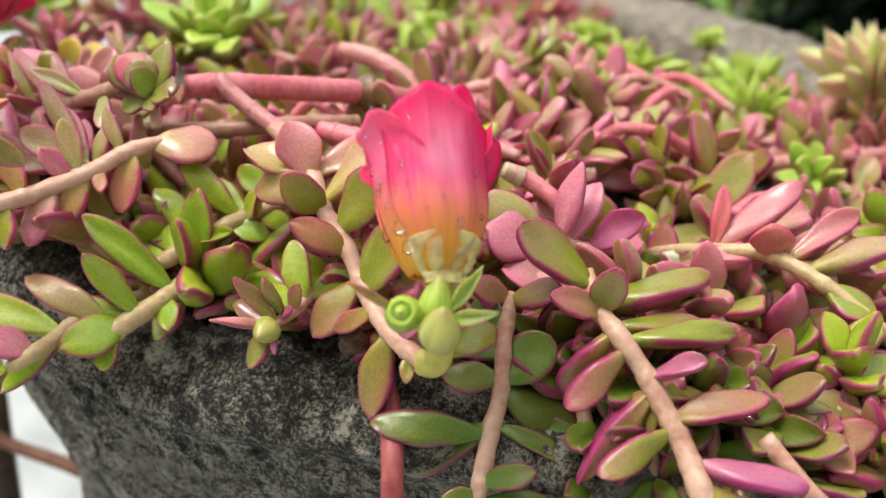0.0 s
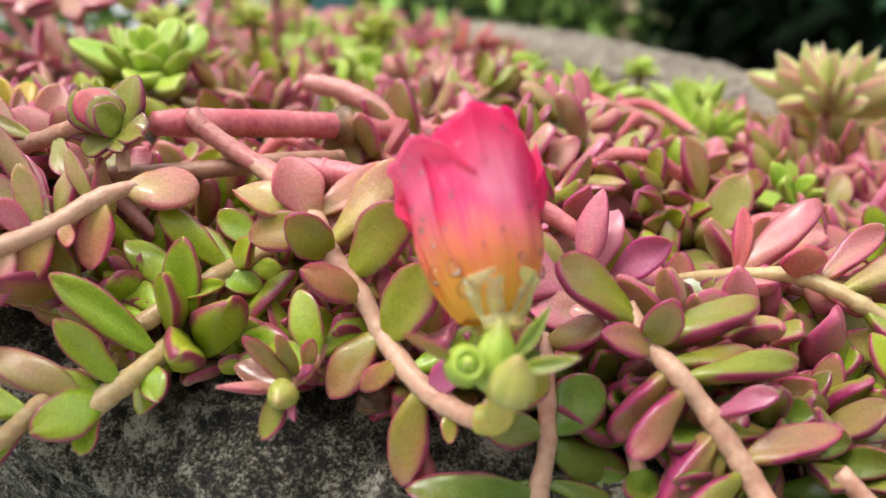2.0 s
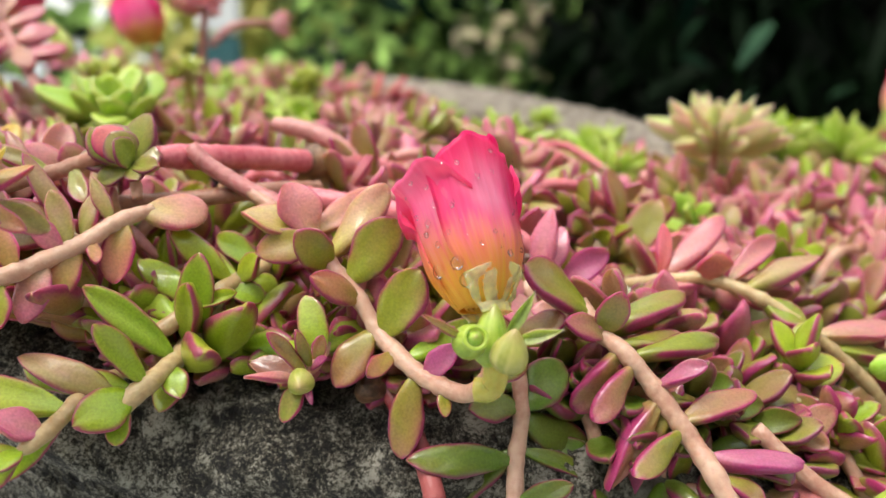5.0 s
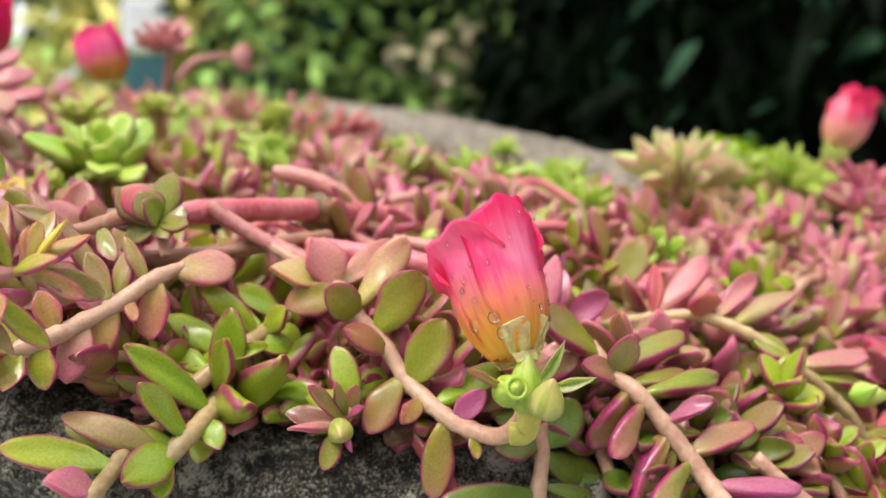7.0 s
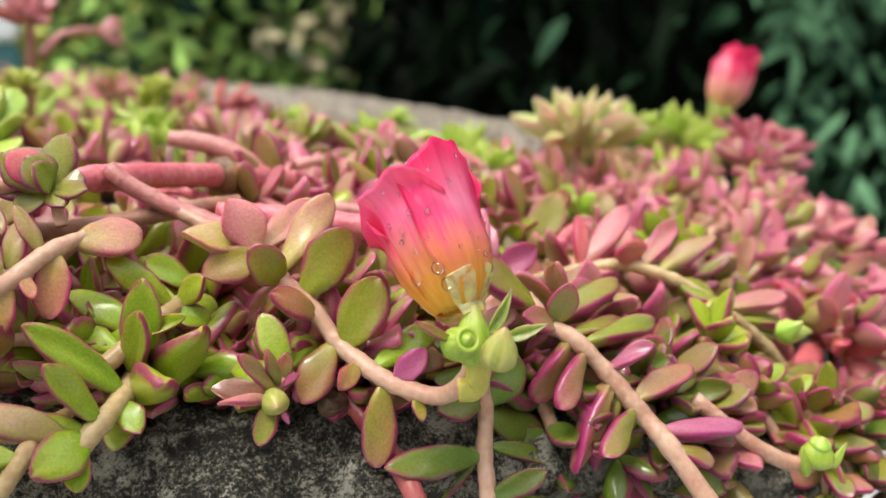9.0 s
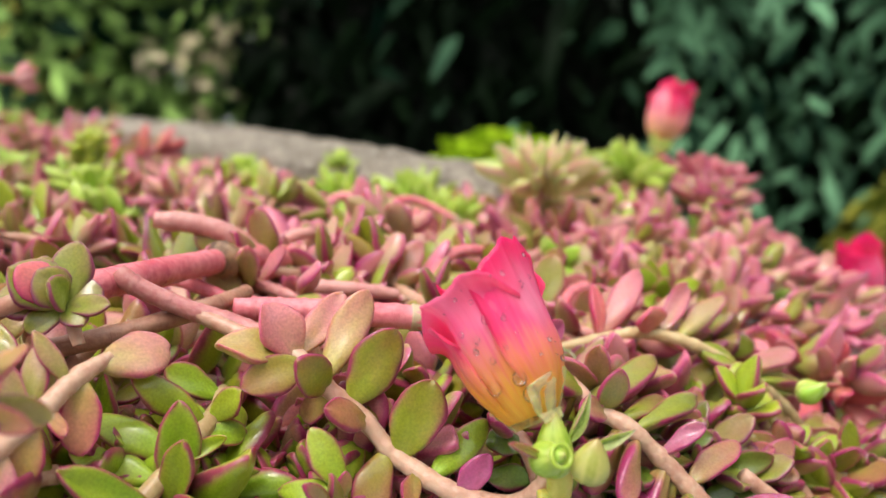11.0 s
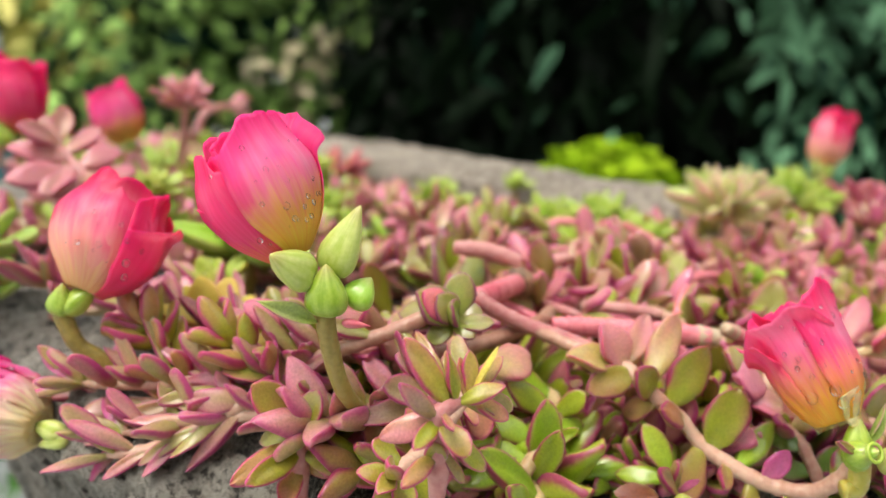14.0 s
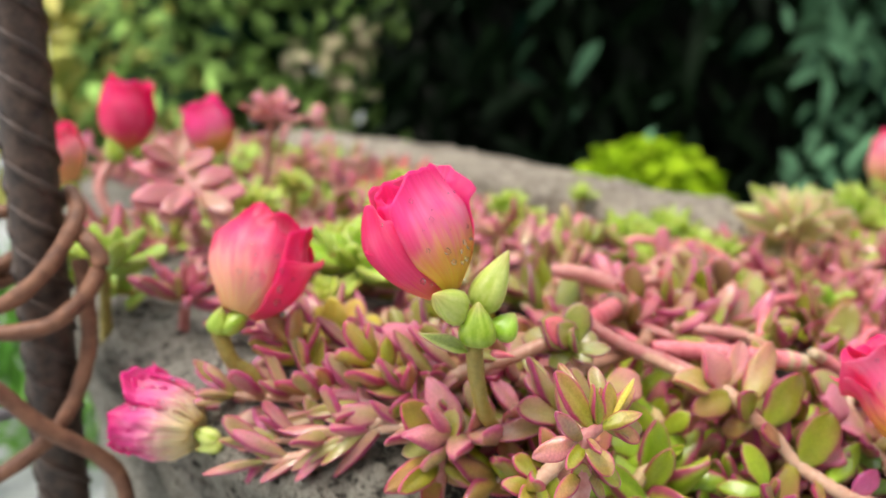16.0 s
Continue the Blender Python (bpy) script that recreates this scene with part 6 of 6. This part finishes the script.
rosette("yellow-green leafy tuft behind the edge of the bed", (192, 216, 362), "lime", 12, 10, 4.5, "green", 26, (0.2, -0.2, 1))
rosette("light green leafy tuft at the end of the bed", (205, 208, 354), "lime", 12, 10, 5.0, "green", 27, (0.4, -0.2, 1))
rosette("spiky light green tuft between pink sprigs", (71, 258, 396), "spike", 26, 14, 3.0, "green", 40, (0.0, -0.25, 1))
rosette("small light green tuft far back in the bed", (62, 300, 398), "moss", 18, 7, 3.4, "green", 42, (0.0, -0.25, 1))
rosette("light green leafy tuft in the middle of the bed", (22, 330, 411), "moss", 18, 8, 3.4, "green", 43, (0.0, -0.25, 1))
rosette("fresh green tuft behind the flowers", (-40, 300, 413), "moss", 18, 9, 3.8, "green", 45, (0.0, -0.25, 1))
rosette("fresh green tuft among pink leaves", (-27, 262, 406), "moss", 18, 9, 3.8, "green", 46, (0.0, -0.25, 1))
rosette("light green tuft near the far rim", (-18, 330, 414), "moss", 18, 8, 3.6, "green", 47, (0.0, -0.25, 1))
rosette("light green tuft beside the mauve shoots", (21, 330, 407), "moss", 16, 7, 3.4, "green", 48, (0.0, -0.25, 1))
rosette("coral leaf tuft at the middle of the bed", (52, 214, 392), "coral", 12, 10, 4.0, "red", 17)
pk = thing("portulaca_sprig", "pink shoot ending in a small pink bud", "plant", "trailing succulent sprigs")
stem_part(pk, [(-10, 371, 424), (-2, 385, 431), (8, 398, 433), (15, 405, 432.5)], (1.5, 1.4), "rose")
for i in range(5):
    put_leaf(pk, "blush", (14, 404, 432.5), (1, 0.4 + 0.3 * math.cos(i * 1.3), 0.7 * math.sin(i * 1.3)), 10, 4.2, (0, -1, 0.3))


# withered bits on the rock
dead = thing("dead_leaf", "wet brown withered leaf caught under a sprig", "leaf")
BROWN_LEAF = leaf_material("leaf_withered", (0.16, 0.05, 0.03), (0.22, 0.08, 0.04), (0.10, 0.03, 0.02), 0.5, 0.4, 0.15)
LEAF_MESH["withered"] = [leaf_mesh("leaf", BROWN_LEAF, 1.0, 0.7, 0.3, 0.3, 0.3, 0.1)]
put_leaf(dead, "withered", (-5.0, 136.5, 380.5), (0.9, -0.35, -0.25), 7.5, 4.2, (0, -0.6, 0.8), "blade")
stump = thing("withered_bud", "shrivelled brown bud against the rock", "bud")
pod("husk", stump, (13.2, 137.5, 374.6), (-0.3, -0.5, 0.3), 5.4, 2.4, STEM["scar"], 0.1, 0.12)
crumb = thing("lichen_crumb", "pale crumbly fleck stuck to the rock", "lichen")
for k in range(7):
    pod("flake", crumb, (64 + 1.2 * math.sin(2.1 * k), 117.5 + 0.3 * k, 363.2 - 0.9 * k), (0.5 * math.sin(3 * k), -1, 0.4 * math.cos(2 * k)), 1.6, 1.0, STEM["straw"], 0.2, 0.3)
# dark soil sheet, its colour deepened for the shadow between the plants
soil_shade_v, soil_shade_f = [], []
for j in range(60):
    for i in range(60):
        px = -40 + 167 * i / 59
        py = front_edge(px) + 13 + 300 * (j / 59) ** 1.3
        soil_shade_v.append(mm((px, py, rock_top(px, py) + 1.2 + 2.2 * noise.noise(Vector((px, py, 0)) * 0.09) + 1.0 * noise.noise(Vector((px, py, 5)) * 0.4))))
for j in range(59):
    for i in range(59):
        soil_shade_f.append((j * 60 + i, j * 60 + i + 1, (j + 1) * 60 + i + 1, (j + 1) * 60 + i))
SOIL_SHADE = plain_material("soil_shade", (0.012, 0.009, 0.006), (0.055, 0.038, 0.025), 300.0, 0.9, 0.0, 0.002)
tagged(new("soil_shade_sheet", mesh_from("soil_shade_sheet", soil_shade_v, soil_shade_f, SOIL_SHADE)), "dark soil sheet standing in for shadow between the succulents", "soil", kind="stuff")


# ---- plants beyond the rock ----
def foliage(name, label, category, mat, count, where, size, droop, seed, slim=0.3, group=""):
    """Many small folded leaves on hidden twigs: one mass of foliage."""
    r = random.Random(seed)
    verts, faces = [], []
    for i in range(count):
        p = where(r)
        length = size * r.uniform(0.6, 1.4)
        x = Vector((r.uniform(-1, 1), r.uniform(-1, 1), r.uniform(-0.6, 0.6) - droop)).normalized()
        y = x.cross(Vector((r.uniform(-1, 1), r.uniform(-1, 1), r.uniform(0, 1)))).normalized()
        z = x.cross(y)
        w = length * slim * 0.5
        k = len(verts)
        verts += [p, p + x * length * 0.35 + y * w + z * w * 0.4, p + x * length * 0.35 - z * w * 0.1, p + x * length * 0.35 - y * w + z * w * 0.4,
                  p + x * length * 0.7 + y * w * 0.75 + z * w * 0.2 - Vector((0, 0, length * 0.06)), p + x * length * 0.7 - Vector((0, 0, length * 0.1)),
                  p + x * length * 0.7 - y * w * 0.75 + z * w * 0.2 - Vector((0, 0, length * 0.06)), p + x * length - Vector((0, 0, length * 0.2))]
        faces += [(k, k + 1, k + 2), (k, k + 2, k + 3), (k + 1, k + 4, k + 5, k + 2), (k + 2, k + 5, k + 6, k + 3), (k + 4, k + 7, k + 5), (k + 5, k + 7, k + 6)]
    ob = new(name, mesh_from(name, verts, faces, mat))
    return tagged(ob, label, category, group, "stuff")


def mound(r, foot, size):
    """A place in a rounded bush that stands at foot, thickest near its surface."""
    v = Vector((r.gauss(0, 1), r.gauss(0, 1), abs(r.gauss(0, 1)))).normalized() * r.uniform(0.45, 1.0) ** 0.5
    lump = 1 + 0.22 * noise.noise(v * 2.3 + foot)
    return foot + Vector((v.x * size[0], v.y * size[1], v.z * size[2])) * lump


def dome(r, foot, wide, high):
    """A place in a low rounded tuft."""
    w, q = r.uniform(0, 2 * math.pi), r.random() ** 0.6
    return foot + Vector((wide * q * math.cos(w), wide * q * math.sin(w), high * math.sqrt(max(0.0, 1 - 0.8 * q * q)) * r.uniform(0.3, 1.0) ** 0.5))


def hedge_at(s, depth, z):
    """A place in the hedge: s along its face, depth behind it."""
    a = Vector((0.62, 1.85, 0)).lerp(Vector((1.75, 0.1, 0)), s)
    back = Vector((0.8, 0.6, 0))
    return a + back * depth + Vector((0, 0, z))


foliage("hedge_leaves", "drooping hedge leaves coloured near black for deep shade", "hedge", HEDGE_SHADED, 9000,
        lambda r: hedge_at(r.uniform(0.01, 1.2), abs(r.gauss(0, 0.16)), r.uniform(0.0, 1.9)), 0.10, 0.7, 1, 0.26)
foliage("hedge_front_leaves", "hedge leaves coloured lighter to look lit by the sky", "hedge", HEDGE_LIT, 3000,
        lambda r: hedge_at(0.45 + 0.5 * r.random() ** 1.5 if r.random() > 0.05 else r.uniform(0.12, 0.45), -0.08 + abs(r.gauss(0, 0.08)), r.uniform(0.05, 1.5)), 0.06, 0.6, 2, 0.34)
foliage("shrub_leaves", "green garden shrub beside the hedge, shaded gaps in its colour", "shrub", SHRUB_DAPPLED, 4600,
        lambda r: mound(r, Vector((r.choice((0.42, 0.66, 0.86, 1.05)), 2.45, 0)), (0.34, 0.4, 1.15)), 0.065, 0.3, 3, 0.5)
foliage("cream_leaves", "pale cream leaf sprays on the garden shrub", "shrub", CREAM, 38,
        lambda r: Vector((0.68 + 0.06 * r.gauss(0, 1), 2.06, 0.46 + 0.065 * r.gauss(0, 1))), 0.05, 0.3, 9, 0.5)
foliage("yellow_shrub_leaves", "yellowish garden shrub far behind", "shrub", YELLOW, 2600,
        lambda r: mound(r, Vector((r.choice((0.0, 0.3, 0.55)), 3.3, 0)), (0.4, 0.4, 1.3)), 0.10, 0.2, 4, 0.45)
foliage("lime_plant_leaves", "bright lime green potted foliage beyond the rim", "plant", LIME, 3800,
        lambda r: dome(r, Vector((0.610, 0.878, 0.185)), 0.088, 0.160), 0.03, 0.15, 5, 0.55)
foliage("grass", "green grass blades beside the rock", "grass", GRASS, 1600,
        lambda r: Vector((r.uniform(-0.7, 0.1), r.uniform(0.95, 1.7), r.uniform(0.0, 0.10))), 0.10, -0.9, 6, 0.1)
foliage("yellowing_hedge_leaves", "yellowing low plant in front of the hedge", "hedge", YELLOWING, 70,
        lambda r: Vector((1.015, 0.60, 0.0)) + Vector((r.gauss(0, 0.022), r.gauss(0, 0.022), 0.235 + 0.03 * r.gauss(0, 1) if r.random() < 0.75 else 0.2 * r.random())), 0.045, 0.5, 8, 0.4)
# trees take the shrub's leaf colour, painted shade gaps included
foliage("tree_leaves", "far garden trees", "trees", SHRUB_DAPPLED, 6000,
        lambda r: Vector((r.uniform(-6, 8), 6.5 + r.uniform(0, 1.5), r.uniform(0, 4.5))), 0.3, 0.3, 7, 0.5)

# added sheet, coloured near black in place of the hedge's inner shade
hedge_shade = []
shade_faces = []
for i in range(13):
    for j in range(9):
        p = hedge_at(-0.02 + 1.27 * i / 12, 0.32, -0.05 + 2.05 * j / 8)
        hedge_shade.append(p + Vector((noise.noise(p * 3), noise.noise(p * 3 + Vector((9, 0, 0))), 0)) * 0.06)
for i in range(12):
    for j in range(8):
        shade_faces.append((i * 9 + j, i * 9 + j + 1, (i + 1) * 9 + j + 1, (i + 1) * 9 + j))
shade_sheet = new("backdrop", mesh_from("backdrop", hedge_shade, shade_faces, SHADE_EARTH))
tagged(shade_sheet, "near-black sheet standing in for shade inside the hedge", "backdrop", kind="structure")

# soil strip under the hedge, in the same near-black colour
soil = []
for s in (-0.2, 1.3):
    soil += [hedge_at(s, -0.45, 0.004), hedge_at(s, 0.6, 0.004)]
tagged(new("soil", mesh_from("soil", soil, [(0, 1, 3, 2)], SHADE_EARTH)), "dark bare soil under the hedge", "soil", kind="structure")


def rounded_box(name, size, at, mat, label, category):
    b = bmesh.new()
    bmesh.ops.create_cube(b, size=1)
    bmesh.ops.scale(b, vec=size, verts=b.verts)
    bmesh.ops.bevel(b, geom=b.edges[:], offset=min(size) * 0.1, segments=3, affect="EDGES")
    me = bpy.data.meshes.new(name)
    b.to_mesh(me)
    b.free()
    me.materials.append(mat)
    ob = new(name, me)
    ob.location = at
    return tagged(ob, label, category)


WHITE = plain_material("white_paint", (0.68, 0.69, 0.70), (0.80, 0.80, 0.80), 5.0, 0.5)
TEAL = plain_material("teal_paint", (0.03, 0.11, 0.12), (0.05, 0.15, 0.16), 5.0, 0.5)
rounded_box("white_tub", (0.12, 0.12, 0.14), (0.0, 2.6, 0.515), WHITE, "white tub on a teal stand in the garden", "tub")
rounded_box("teal_stand", (0.12, 0.12, 0.44), (0.0, 2.6, 0.22), TEAL, "teal painted stand under the white tub", "stand")
